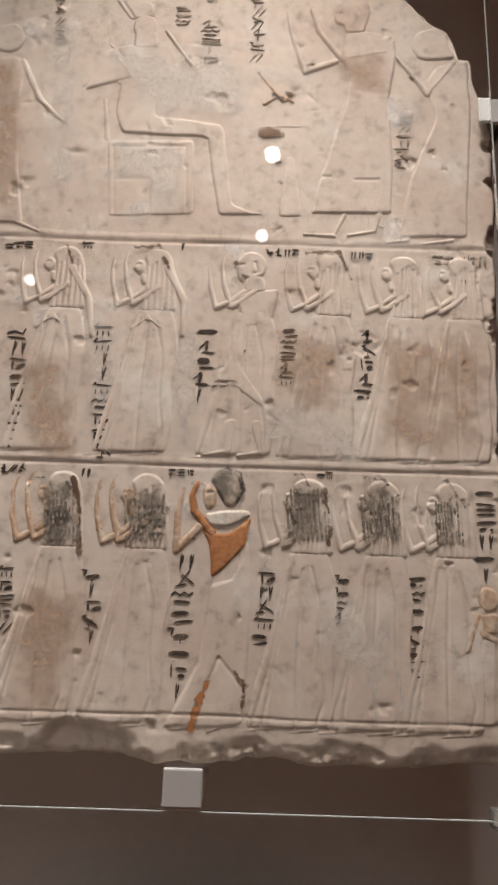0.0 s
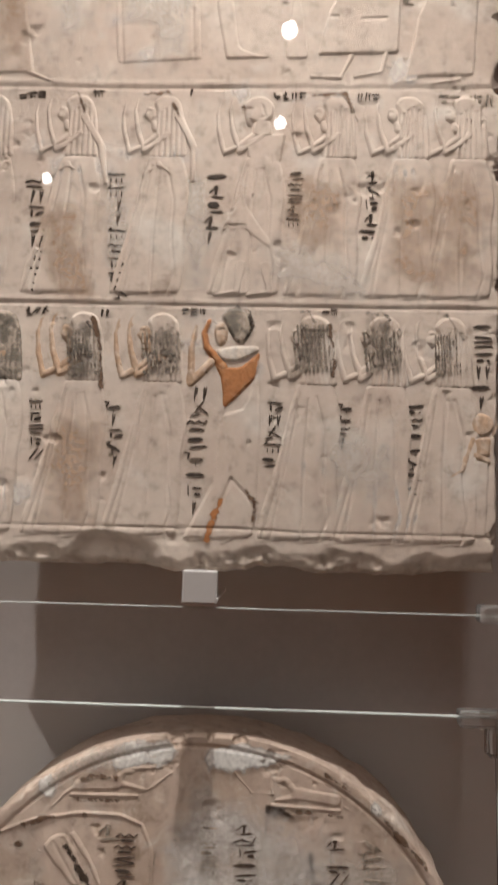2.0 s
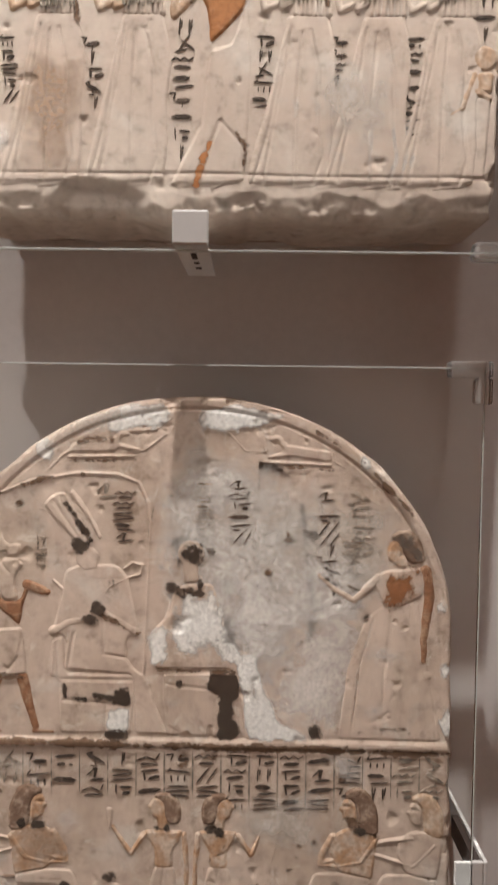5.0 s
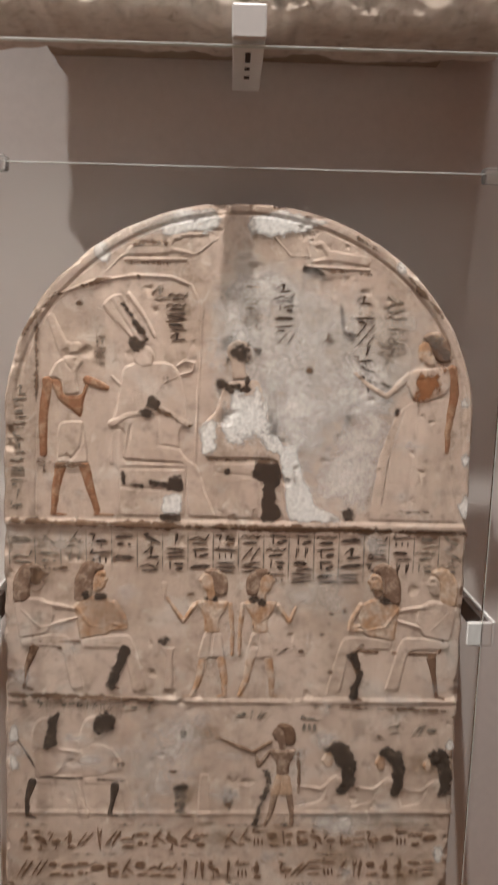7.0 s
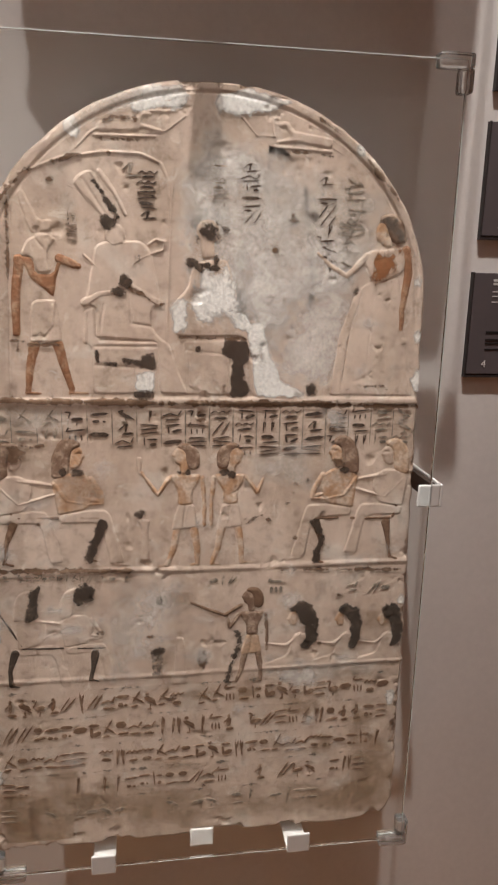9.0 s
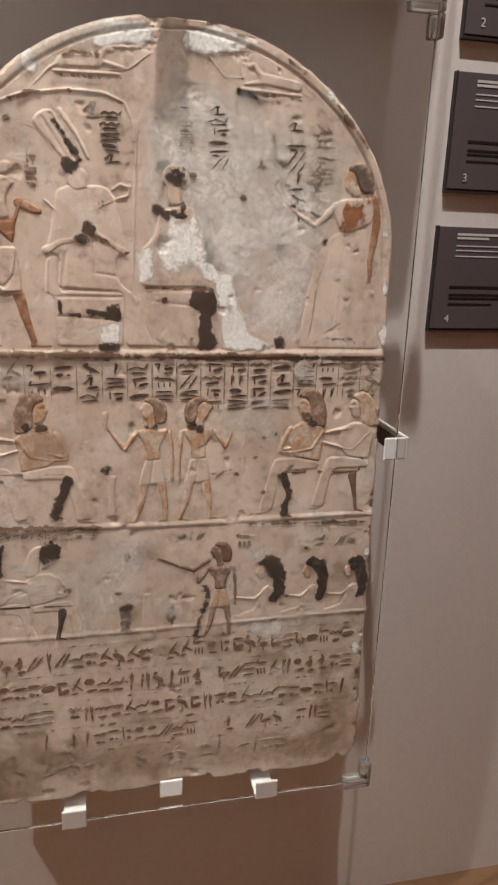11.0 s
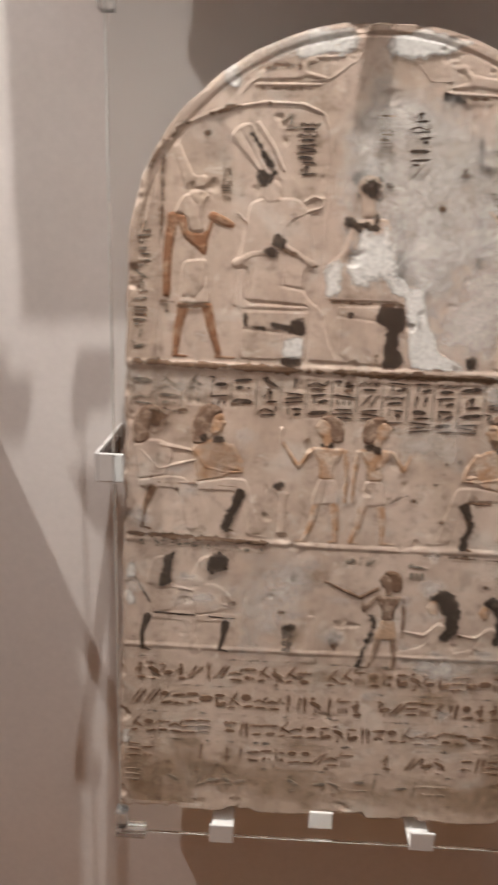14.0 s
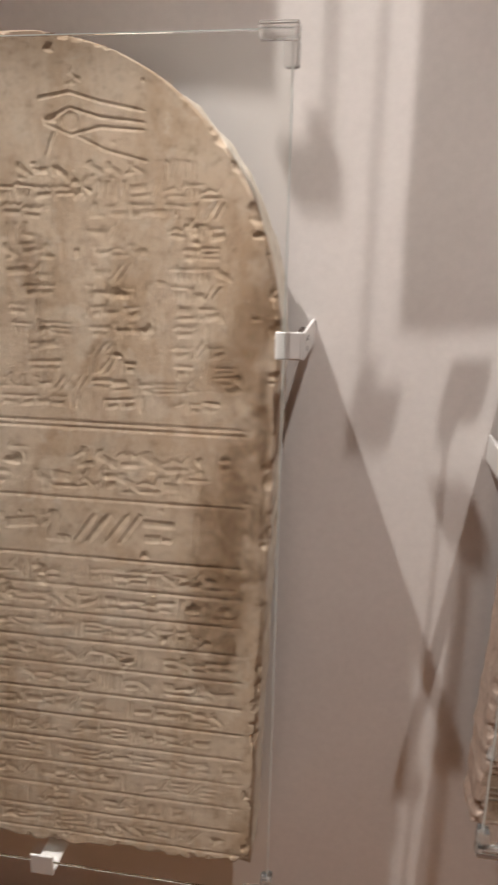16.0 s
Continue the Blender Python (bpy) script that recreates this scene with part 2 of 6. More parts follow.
def part(name, bm, mat, parent=None, label="", flat=True):
    me = bpy.data.meshes.new(name)
    bmesh.ops.recalc_face_normals(bm, faces=bm.faces)
    bm.to_mesh(me)
    bm.free()
    me.materials.append(mat)
    for p in me.polygons:
        p.use_smooth = not flat
    ob = new(name, me)
    ob.parent = parent
    if label:
        ob["label"] = label
    return ob


def box(bm, x0, x1, y0, y1, z0, z1, bevel=0.0, segments=2):
    made = bmesh.ops.create_cube(bm, size=1.0, matrix=Matrix.LocRotScale(((x0 + x1) / 2, (y0 + y1) / 2, (z0 + z1) / 2), None, (x1 - x0, y1 - y0, z1 - z0)))
    if bevel:
        edges = list({e for v in made["verts"] for e in v.link_edges})
        bmesh.ops.bevel(bm, geom=edges, offset=bevel, segments=segments, affect="EDGES", profile=0.5)
    return bm


def boxed(name, dims, mat, parent=None, label="", bevel=0.0):
    return part(name, box(bmesh.new(), *dims, bevel), mat, parent, label)


def thing(name, label, category, group="", place=(0, 0, 0)):
    ob = new(name)
    ob.location = place
    ob.empty_display_size = 0.05
    return tagged(ob, label, category, group)


# ---- the room ----
WALL_Y = 0.93
tagged(boxed("wall_north", (-3.2, 3.2, WALL_Y, WALL_Y + 0.2, 0, 3.4), WALL), "grey painted display wall behind the stelae", "wall", kind="structure")
tagged(boxed("wall_south", (-3.2, 3.2, -4.4, -4.2, 0, 3.4), ROOM), "dark gallery wall", "wall", kind="structure")
tagged(boxed("wall_west", (-3.4, -3.2, -4.4, WALL_Y + 0.2, 0, 3.4), ROOM), "dark gallery wall", "wall", kind="structure")
tagged(boxed("wall_east", (3.2, 3.4, -4.4, WALL_Y + 0.2, 0, 3.4), ROOM), "dark gallery wall", "wall", kind="structure")
tagged(boxed("floor", (-3.4, 3.4, -4.4, WALL_Y + 0.2, -0.1, 0), FLOOR), "unseen brown gallery floor, coloured for warm bounce", "floor", kind="structure")
tagged(boxed("ceiling", (-3.4, 3.4, -4.4, WALL_Y + 0.2, 3.4, 3.5), ROOM), "dark gallery ceiling", "ceiling", kind="structure")


# ---- stelae: slabs ----


class Slab:
    """A stone slab with a rounded top: half widths at foot and shoulder, heights, front and back."""

    def __init__(self, cx, z0, shoulder, apex, foot_l, foot_r, top_l, top_r, front, back, seed, power=2.0, rough=1.0):
        self.cx, self.z0, self.zs, self.za = cx, z0, shoulder, apex
        self.fl, self.fr, self.tl, self.tr = foot_l, foot_r, top_l, top_r
        self.front, self.back, self.seed, self.power, self.rough = front, back, seed, power, rough
        self.carve = []

    def edges(self, z):
        t = np.clip((z - self.z0) / (self.zs - self.z0), 0, 1)
        left, right = self.fl + (self.tl - self.fl) * t, self.fr + (self.tr - self.fr) * t
        k = np.clip((z - self.zs) / (self.za - self.zs), 0, 1)
        arc = np.clip(1 - k ** self.power, 0, 1) ** (1 / self.power)
        wob = (value_noise(z * 60, z * 0, self.seed + 5) - 0.5) * 0.0028 * self.rough
        mid = (self.tl + self.tr) / 2
        left = np.where(z > self.zs, mid - (mid - self.tl) * arc, left) + wob
        right = np.where(z > self.zs, mid + (self.tr - mid) * arc, right) + wob * 0.8
        return left, right

    def height(self, x, z):
        """How far the face stands proud of the front plane."""
        h = (fbm(x, z, 9, self.seed, 3) - 0.5) * 0.0016
        h = h - 0.0020 * smooth(0.70, 0.85, fbm(x, z, 42, self.seed + 40, 4))
        for f in self.carve:
            h = h + f(x, z)
        return h

    def build(self, name, parent, mat, label, step=0.0017, flank=None):
        nb = int((self.zs - self.z0) / step)
        na = int(1.45 * (self.za - self.zs) / step)
        zz = np.concatenate([np.linspace(self.z0, self.zs, nb), self.zs + (self.za - self.zs) * np.sin(np.linspace(0, math.pi / 2, na)[1:] * 0.999)])
        left, right = self.edges(zz)
        nu = int((self.fr - self.fl) / step)
        s = np.linspace(0, 1, nu)
        x = left[:, None] + (right - left)[:, None] * s[None, :]
        z = np.repeat(zz[:, None], nu, 1)
        # ragged foot
        drop = (fbm(x[0], x[0] * 0 + 3.1, 22, self.seed + 9, 4) - 0.5) * 0.016 * self.rough
        z = z + drop[None, :] * np.clip(1 - (z - self.z0) / 0.05, 0, 1)
        y = self.front - self.height(x, z)
        # worn, chipped edges
        d = np.minimum(np.minimum((x - left[:, None]), (right[:, None] - x)), (z - self.z0 - drop[None, :]))
        d = np.minimum(d, (self.za - z) * 1.0 + 0.0)
        ragged = fbm(x, z, 48, self.seed + 70, 4)
        width = 0.004 + 0.014 * smooth(0.5, 0.8, ragged) * self.rough
        y = y + 0.010 * self.rough * (1 - smooth(0, 1, d / width)) * (0.35 + ragged)
        front = np.stack([x, y, z], -1).reshape(-1, 3)
        rows = len(zz)
        idx = np.arange(rows * nu).reshape(rows, nu)
        quads = np.stack([idx[:-1, :-1], idx[:-1, 1:], idx[1:, 1:], idx[1:, :-1]], -1).reshape(-1, 4)
        # sides, top and foot: the rim carried back to the rear face
        rim = np.concatenate([idx[0, :], idx[1:, -1], idx[-1, -2::-1], idx[-2:0:-1, 0]])
        verts, faces, prev = [front], [quads], rim
        count = len(front)
        for k in (0.3, 0.65, 1.0):
            ring = front[rim].copy()
            n = fbm(ring[:, 0] + ring[:, 2], ring[:, 2] - ring[:, 0] + k, 22, self.seed + 17, 3) - 0.5
            ring[:, 1] = ring[:, 1] + (self.back - ring[:, 1]) * k
            ring[:, 0] += n * 0.007 * self.rough
            ring[:, 2] += n * 0.007 * self.rough
            now = count + np.arange(len(rim))
            verts.append(ring)
            faces.append(np.stack([prev, np.roll(prev, -1), np.roll(now, -1), now], -1)[:, ::-1])
            count, prev = count + len(rim), now
        ob = mesh_object(name, np.concatenate(verts), np.concatenate(faces), mat, parent, label)
        if flank:
            ob.data.materials.append(flank)
            index = np.zeros(len(ob.data.polygons), np.int32)
            index[len(quads):] = 1
            ob.data.polygons.foreach_set("material_index", index)
        return ob


UP = Slab(-0.03, 1.569, 2.175, 2.465, -0.345, 0.262, -0.345, 0.281, 0.755, 0.862, 3)
LOW = Slab(-0.02, 0.412, 1.155, 1.402, -0.308, 0.262, -0.286, 0.250, 0.81, 0.885, 11, 2.05)
SIDE = Slab(-0.93, 0.306, 1.05, 1.402, -1.25, -0.614, -1.24, -0.592, 0.785, 0.875, 23, 2.2)

# ---- low relief, paint and inscriptions ----


def S(r0, r1, *pts):
    """A tapered stroke through the points."""
    pts = [np.array(p) for p in pts]
    n = len(pts) - 1

    def f(x, z):
        best = np.full(x.shape, 9.0)
        for i in range(n):
            a, d = pts[i], pts[i + 1] - pts[i]
            t = np.clip(((x - a[0]) * d[0] + (z - a[1]) * d[1]) / max(1e-9, d @ d), 0, 1)
            r = r0 + (r1 - r0) * (i + t) / n
            best = np.minimum(best, np.hypot(x - a[0] - t * d[0], z - a[1] - t * d[1]) - r)
        return best
    r, q = max(r0, r1), np.array(pts)
    return f, (q[:, 0].min() - r, q[:, 0].max() + r, q[:, 1].min() - r, q[:, 1].max() + r)


def P(*pts):
    """A filled outline with slightly rounded corners."""
    q = []
    for i in range(len(pts)):
        a, b, c = np.array(pts[i - 1]), np.array(pts[i]), np.array(pts[(i + 1) % len(pts)])
        q += [b + (e - b) * min(0.25, 0.0035 / max(1e-6, np.hypot(*(e - b)))) for e in (a, c)]
    q = np.array(q)

    def f(x, z):
        d2, inside = np.full(x.shape, 9.0), np.zeros(x.shape, bool)
        for i in range(len(q)):
            a, b = q[i], q[i - 1]
            e = b - a
            wx, wz = x - a[0], z - a[1]
            t = np.clip((wx * e[0] + wz * e[1]) / max(1e-12, e @ e), 0, 1)
            d2 = np.minimum(d2, (wx - e[0] * t) ** 2 + (wz - e[1] * t) ** 2)
            cross = (a[1] > z) != (b[1] > z)
            if abs(e[1]) > 1e-9:
                inside ^= cross & (x < a[0] + (z - a[1]) * e[0] / e[1])
        return np.where(inside, -1, 1) * np.sqrt(d2)
    return f, (q[:, 0].min(), q[:, 0].max(), q[:, 1].min(), q[:, 1].max())


def O(c, rx, rz):
    def f(x, z):
        k = np.hypot((x - c[0]) / rx, (z - c[1]) / rz)
        return (k - 1) * min(rx, rz)
    return f, (c[0] - rx, c[0] + rx, c[1] - rz, c[1] + rz)


def off(p, dx, dz):
    return (p[0] + dx, p[1] + dz)


def relief(name, slab, parent, mat, shapes, lift=0.002, soft=0.0035, base=0.0, ragged=0.0, grooves=(), label="", step=0.0012):
    """A piece of low relief that follows the slab's face: its rim dips just under the face."""
    x0 = min(s[1][0] for s in shapes) - 3 * step
    x1 = max(s[1][1] for s in shapes) + 3 * step
    z0 = min(s[1][2] for s in shapes) - 3 * step
    z1 = max(s[1][3] for s in shapes) + 3 * step
    gx, gz = np.meshgrid(np.arange(x0, x1, step), np.arange(z0, z1, step))
    sd = np.full(gx.shape, 9.0)
    for f, _ in shapes:
        sd = np.minimum(sd, f(gx, gz))
    seed = int(abs(x0) * 9173 + abs(z0) * 3571) % 997
    sd = sd + (fbm(gx, gz, 130, seed, 3) - 0.5) * (0.0016 + 0.35 * ragged) + (fbm(gx, gz, 36, seed + 7, 3) - 0.5) * ragged * 0.95
    sink = 0.0007
    gain = 0.72 if slab is UP else 0.60
    base, lift = base * gain, lift * gain
    h = base - sink + (lift + sink) * smooth(-0.0006, soft, -sd)
    h = h + (fbm(gx, gz, 60, seed + 3, 3) - 0.5) * 0.0006 * smooth(0, 0.003, -sd)
    for f, _ in grooves:
        h = h - min(0.0013, lift * 0.6) * (1 - smooth(-0.0004, 0.0018, f(gx, gz)))
    y = slab.front - slab.height(gx, gz) - h
    keep = sd < step * 1.6
    cell = keep[:-1, :-1] | keep[1:, :-1] | keep[:-1, 1:] | keep[1:, 1:]
    idx = np.arange(gx.size).reshape(gx.shape)
    quads = np.stack([idx[:-1, :-1], idx[:-1, 1:], idx[1:, 1:], idx[1:, :-1]], -1)[cell]
    used = np.unique(quads)
    remap = np.zeros(gx.size, np.int64)
    remap[used] = np.arange(len(used))
    verts = np.stack([gx, y, gz], -1).reshape(-1, 3)[used]
    return mesh_object(name, verts, remap[quads], mat, parent, label)


def paint(slab, parent, mat, shapes, base=0.0022, ragged=0.006, label="", name="paint_patch"):
    """A film of paint a fraction of a millimetre over the relief at that height."""
    step, rim = 0.0016, 0.003 + 0.35 * ragged
    x0, x1 = min(q[1][0] for q in shapes) - rim, max(q[1][1] for q in shapes) + rim + step
    z0, z1 = min(q[1][2] for q in shapes) - rim, max(q[1][3] for q in shapes) + rim + step
    gx, gz = np.meshgrid(np.arange(x0, x1, step), np.arange(z0, z1, step))
    sd = np.full(gx.shape, 9.0)
    for f, _ in shapes:
        sd = np.minimum(sd, f(gx, gz))
    y = slab.front - slab.height(gx, gz) - base * (0.72 if slab is UP else 0.60) - 0.0005
    cover = smooth(-rim, rim, -sd)
    left, right = slab.edges(gz)
    keep = (sd < rim) & (gx > left + 0.002) & (gx < right - 0.002) & (gz > slab.z0 + 0.012)
    cell = keep[:-1, :-1] & keep[1:, :-1] & keep[:-1, 1:] & keep[1:, 1:]
    idx = np.arange(gx.size).reshape(gx.shape)
    quads = np.stack([idx[:-1, :-1], idx[:-1, 1:], idx[1:, 1:], idx[1:, :-1]], -1)[cell]
    used = np.unique(quads)
    remap = np.zeros(gx.size, np.int64)
    remap[used] = np.arange(len(used))
    ob = mesh_object(name, np.stack([gx, y, gz], -1).reshape(-1, 3)[used], remap[quads], FILMS[mat], parent, label)
    ob.data.attributes.new("cover", "FLOAT", "POINT").data.foreach_set("value", cover.ravel()[used].astype(np.float32))
    return ob


def bars(name, slab, parent, mat, strokes, lift=0.0005, label="", base=0.0):
    """Short tapered bars (centre, half length, half thickness, slope) as one inscription."""
    verts, faces = [], []
    for (cx, cz), a, b, slope in strokes:
        c, s = math.cos(slope), math.sin(slope)
        y = slab.front - float(slab.height(np.array([cx]), np.array([cz]))[0]) - base
        ring = [(-a, -b * 0.25), (-a * 0.55, -b), (a * 0.6, -b * 0.9), (a, b * 0.1), (a * 0.5, b), (-a * 0.6, b * 0.85)]
        n = len(verts)
        for yy in (y + 0.002, y - lift):
            verts += [(cx + u * c - v * s, yy, cz + u * s + v * c) for u, v in ring]
        faces += [(n + 6, n + 7, n + 8, n + 9), (n + 9, n + 10, n + 11, n + 6)]
        faces += [(n + i, n + (i + 1) % 6, n + 6 + (i + 1) % 6, n + 6 + i) for i in range(6)]
    return mesh_object(name, verts, faces, mat, parent, label, False)


GLYPHS = (
    ((0.0, 0.02, 0.27, 0.13, -0.5), (-0.2, 0.32, 0.11, 0.08, 0.2), (0.02, -0.32, 0.13, 0.035, 1.57), (-0.04, -0.45, 0.14, 0.035, 0.0), (0.3, -0.2, 0.12, 0.05, -0.7)),
    ((0.06, -0.08, 0.3, 0.13, 0.12), (-0.27, 0.14, 0.17, 0.05, 1.2), (-0.36, 0.32, 0.12, 0.05, 0.0), (0.05, -0.36, 0.1, 0.03, 1.5)),
    ((0.0, 0.0, 0.44, 0.055, 1.57), (0.07, 0.12, 0.26, 0.06, 1.4)),
    ((-0.2, 0.0, 0.42, 0.06, 1.57), (-0.12, 0.14, 0.22, 0.05, 1.4), (0.2, 0.0, 0.42, 0.06, 1.57), (0.28, 0.14, 0.22, 0.05, 1.4)),
    ((-0.36, 0.22, 0.11, 0.04, 0.6), (-0.18, 0.22, 0.11, 0.04, -0.6), (0.0, 0.22, 0.11, 0.04, 0.6), (0.18, 0.22, 0.11, 0.04, -0.6), (0.36, 0.22, 0.11, 0.04, 0.6), (0.0, -0.22, 0.3, 0.1, 0.0)),
    ((0.0, 0.2, 0.42, 0.09, 0.0), (-0.16, -0.22, 0.16, 0.11, 0.0), (0.22, -0.24, 0.05, 0.09, 1.57)),
    ((0.0, 0.28, 0.34, 0.07, 0.0), (-0.2, -0.1, 0.24, 0.08, 1.57), (0.18, -0.16, 0.2, 0.13, 0.3)),
    ((-0.05, 0.15, 0.3, 0.16, 0.0), (0.1, -0.3, 0.34, 0.06, 0.05)),
    ((0.0, 0.0, 0.42, 0.15, 0.05),),
    ((0.0, 0.26, 0.42, 0.045, 0.0), (-0.34, 0.34, 0.1, 0.045, 0.9), (-0.26, -0.2, 0.17, 0.05, 1.57), (0.0, -0.2, 0.17, 0.05, 1.57), (0.26, -0.2, 0.17, 0.05, 1.57)),
    ((0.0, 0.32, 0.1, 0.1, 0.0), (0.0, 0.02, 0.22, 0.11, 1.35), (0.08, -0.34, 0.28, 0.08, 0.0), (-0.2, 0.1, 0.14, 0.04, 0.7)),
    ((-0.16, 0.0, 0.36, 0.05, 0.95), (0.2, 0.0, 0.36, 0.05, 0.95)),
    ((-0.26, 0.05, 0.2, 0.045, 0.35), (0.06, 0.05, 0.2, 0.045, -0.35), (0.34, 0.16, 0.14, 0.045, 1.0), (0.0, -0.3, 0.36, 0.06, 0.0)),
    ((0.0, 0.3, 0.4, 0.05, 0.0), (0.0, 0.0, 0.4, 0.05, 0.0), (0.0, -0.3, 0.4, 0.05, 0.0)),
    ((-0.24, 0.06, 0.34, 0.05, 1.57), (0.14, 0.2, 0.22, 0.08, 0.0), (0.16, -0.18, 0.14, 0.12, 0.0)),
    ((0.0, 0.18, 0.3, 0.05, 1.0), (0.14, 0.0, 0.26, 0.05, -0.6), (-0.14, -0.3, 0.2, 0.05, 0.15)),
)


def sign(rng, c, w, h, bold=0.98):
    """The bars of one sign in a cell."""
    m = min(w, h)
    made = []
    for dx, dz, a, b, slope in rng.choice(GLYPHS):
        slope += (rng.random() - 0.5) * 0.22
        long = a * (w * abs(math.cos(slope)) + h * abs(math.sin(slope))) * (0.95 + 0.25 * rng.random())
        made.append(((c[0] + dx * w * 1.02, c[1] + dz * h), long, max(0.00035, b * m * bold * (0.75 + 0.4 * rng.random())), slope))
    return made


def column(slab, parent, mat, top, foot, wide, seed, pitch=None, name="inscription", lift=0.0010, label="", gaps=0.0):
    """A column of signs from top to foot."""
    rng = random.Random(seed)
    pitch = (pitch or wide * 0.95) * 0.62
    n = max(1, round((top[1] - foot[1]) / pitch))
    strokes = []
    for i in range(n):
        if rng.random() < gaps:
            continue
        q = (i + 0.5) / n
        c = (top[0] + (foot[0] - top[0]) * q + (rng.random() - 0.5) * wide * 0.15, top[1] + (foot[1] - top[1]) * q)
        strokes += sign(rng, c, wide, (top[1] - foot[1]) / n)
    return bars(name, slab, parent, mat, strokes, lift, label)


def line(slab, parent, mat, start, end, tall, seed, pitch=None, name="inscription", lift=0.0010, label="", gaps=0.0, bold=1.5):
    """A row of signs from start to end."""
    rng = random.Random(seed)
    pitch = (pitch or tall * 0.8) * 0.85
    n = max(1, round((end[0] - start[0]) / pitch))
    strokes = []
    for i in range(n):
        if rng.random() < gaps:
            continue
        q = (i + 0.5) / n
        c = (start[0] + (end[0] - start[0]) * q, start[1] + (end[1] - start[1]) * q + (rng.random() - 0.5) * tall * 0.12)
        strokes += sign(rng, c, (end[0] - start[0]) / n, tall, bold)
    return bars(name, slab, parent, mat, strokes, lift, label)


# carving of the yellow stela: ruled grooves and sunk signs
def side_carving(slab):
    rng = random.Random(5)
    strokes = []

    def rule(z):
        strokes.append(((-0.93, z), 0.30, 0.0013, 0.0))
    top, foot = 0.775, 0.327
    rows = 11
    for z in (0.961, 0.954, 0.860, 0.778):
        rule(z)
    for i in range(1, rows + 1):
        z = top + (foot - top) * i / rows
        rule(z)
    pitch = (top - foot) / rows
    bands = [(top - pitch * (i + 0.5), pitch * 0.62, -1.23, -0.645, 0.02) for i in range(rows)]
    bands += [(0.915, 0.03, -1.2, -0.66, 0.03), (0.884, 0.03, -1.2, -0.66, 0.03), (0.821, 0.05, -1.2, -0.66, 0.045)]
    bands += [(1.257 - 0.0225 * i, 0.019, -1.17, -0.668 + 0.002 * i, 0.021 + 0.002 * (i % 3)) for i in range(13)]
    for z, tall, xa, xb, step in bands:
        x = xa
        while x < xb:
            if rng.random() < (0.86 if z < 0.94 else 0.85 * (0.35 + 0.65 * (math.sin(x * 62.0) > -0.3))):
                strokes.extend(sign(rng, (x, z + (rng.random() - 0.5) * 0.004), step * 1.05, tall, 1.1))
            x += step * (0.85 + 0.3 * rng.random())
    # the sacred eye: brow, lids and markings
    c = (-0.836, 1.307)
    eye = [S(0.0016, 0.0012, off(c, -0.035, 0.024), off(c, 0.0, 0.030), off(c, 0.035, 0.020), off(c, 0.085, 0.010)),
           S(0.0014, 0.0012, off(c, -0.03, 0.0), off(c, 0.0, 0.014), off(c, 0.035, 0.004), off(c, 0.085, -0.002)),
           S(0.0014, 0.0012, off(c, -0.03, -0.002), off(c, 0.0, -0.014), off(c, 0.035, -0.006), off(c, 0.085, -0.010)),
           S(0.0012, 0.0012, off(c, 0.01, -0.016), off(c, 0.04, -0.03), off(c, 0.088, -0.042)),
           S(0.0012, 0.0012, off(c, -0.02, -0.012), off(c, -0.03, -0.035)), O(c, 0.010, 0.010)]
    cells = {}
    for st in strokes:
        (cx, cz), a, b, slope = st
        lx, lz = abs(a * math.cos(slope)) + b + 0.002, abs(a * math.sin(slope)) + b + 0.002
        for i in range(int((cx - lx + 2) / 0.02), int((cx + lx + 2) / 0.02) + 1):
            for k in range(int((cz - lz) / 0.02), int((cz + lz) / 0.02) + 1):
                cells.setdefault((i, k), []).append(st)

    def carve(x, z):
        sd = np.full(x.shape, 9.0)
        ci, ck = ((x + 2) / 0.02).astype(int).ravel(), (z / 0.02).astype(int).ravel()
        flat, fx, fz = sd.ravel(), x.ravel(), z.ravel()
        order = np.lexsort((ck, ci))
        key = ci[order] * 1000 + ck[order]
        cuts = np.flatnonzero(np.diff(key)) + 1
        for group in np.split(order, cuts):
            for (cx, cz), a, b, slope in cells.get((int(ci[group[0]]), int(ck[group[0]])), ()):
                c2, s2 = math.cos(slope), math.sin(slope)
                px, pz = fx[group] - cx, fz[group] - cz
                u, v = np.abs(px * c2 + pz * s2) - a, np.abs(-px * s2 + pz * c2) - b
                flat[group] = np.minimum(flat[group], np.maximum(u, v))
        sd = flat.reshape(x.shape)
        for f, _ in eye:
            sd = np.minimum(sd, f(x, z))
        worn = 0.45 + 0.75 * fbm(x, z, 11, 91, 3)
        return -0.0011 * worn * (1 - smooth(-0.0006, 0.0012, sd))
    return carve


SIDE.carve.append(side_carving(SIDE))

# chipped lower right corner and foot of the painted stela; broken foot of the upper one
LOW.carve.append(lambda x, z: -0.03 * smooth(0.0, 0.03, (x - 0.246) * 0.75 + (0.436 - z) * 0.65 + (fbm(x, z, 30, 8, 3) - 0.5) * 0.02))
UP.carve.append(lambda x, z: -(0.0055 + 0.006 * (fbm(x, z, 150, 81, 3) - 0.5)) * smooth(0.0, 0.014, 1.588 - z + (fbm(x, z, 24, 77, 4) - 0.5) * 0.04) * (0.2 + 1.2 * fbm(x, z, 70, 78, 4)))
UP.carve.append(lambda x, z: -0.010 * smooth(0.0, 0.01, 0.026 - np.hypot((x + 0.105) * 0.55, z - 1.578) + (fbm(x, z, 40, 52, 3) - 0.5) * 0.012))


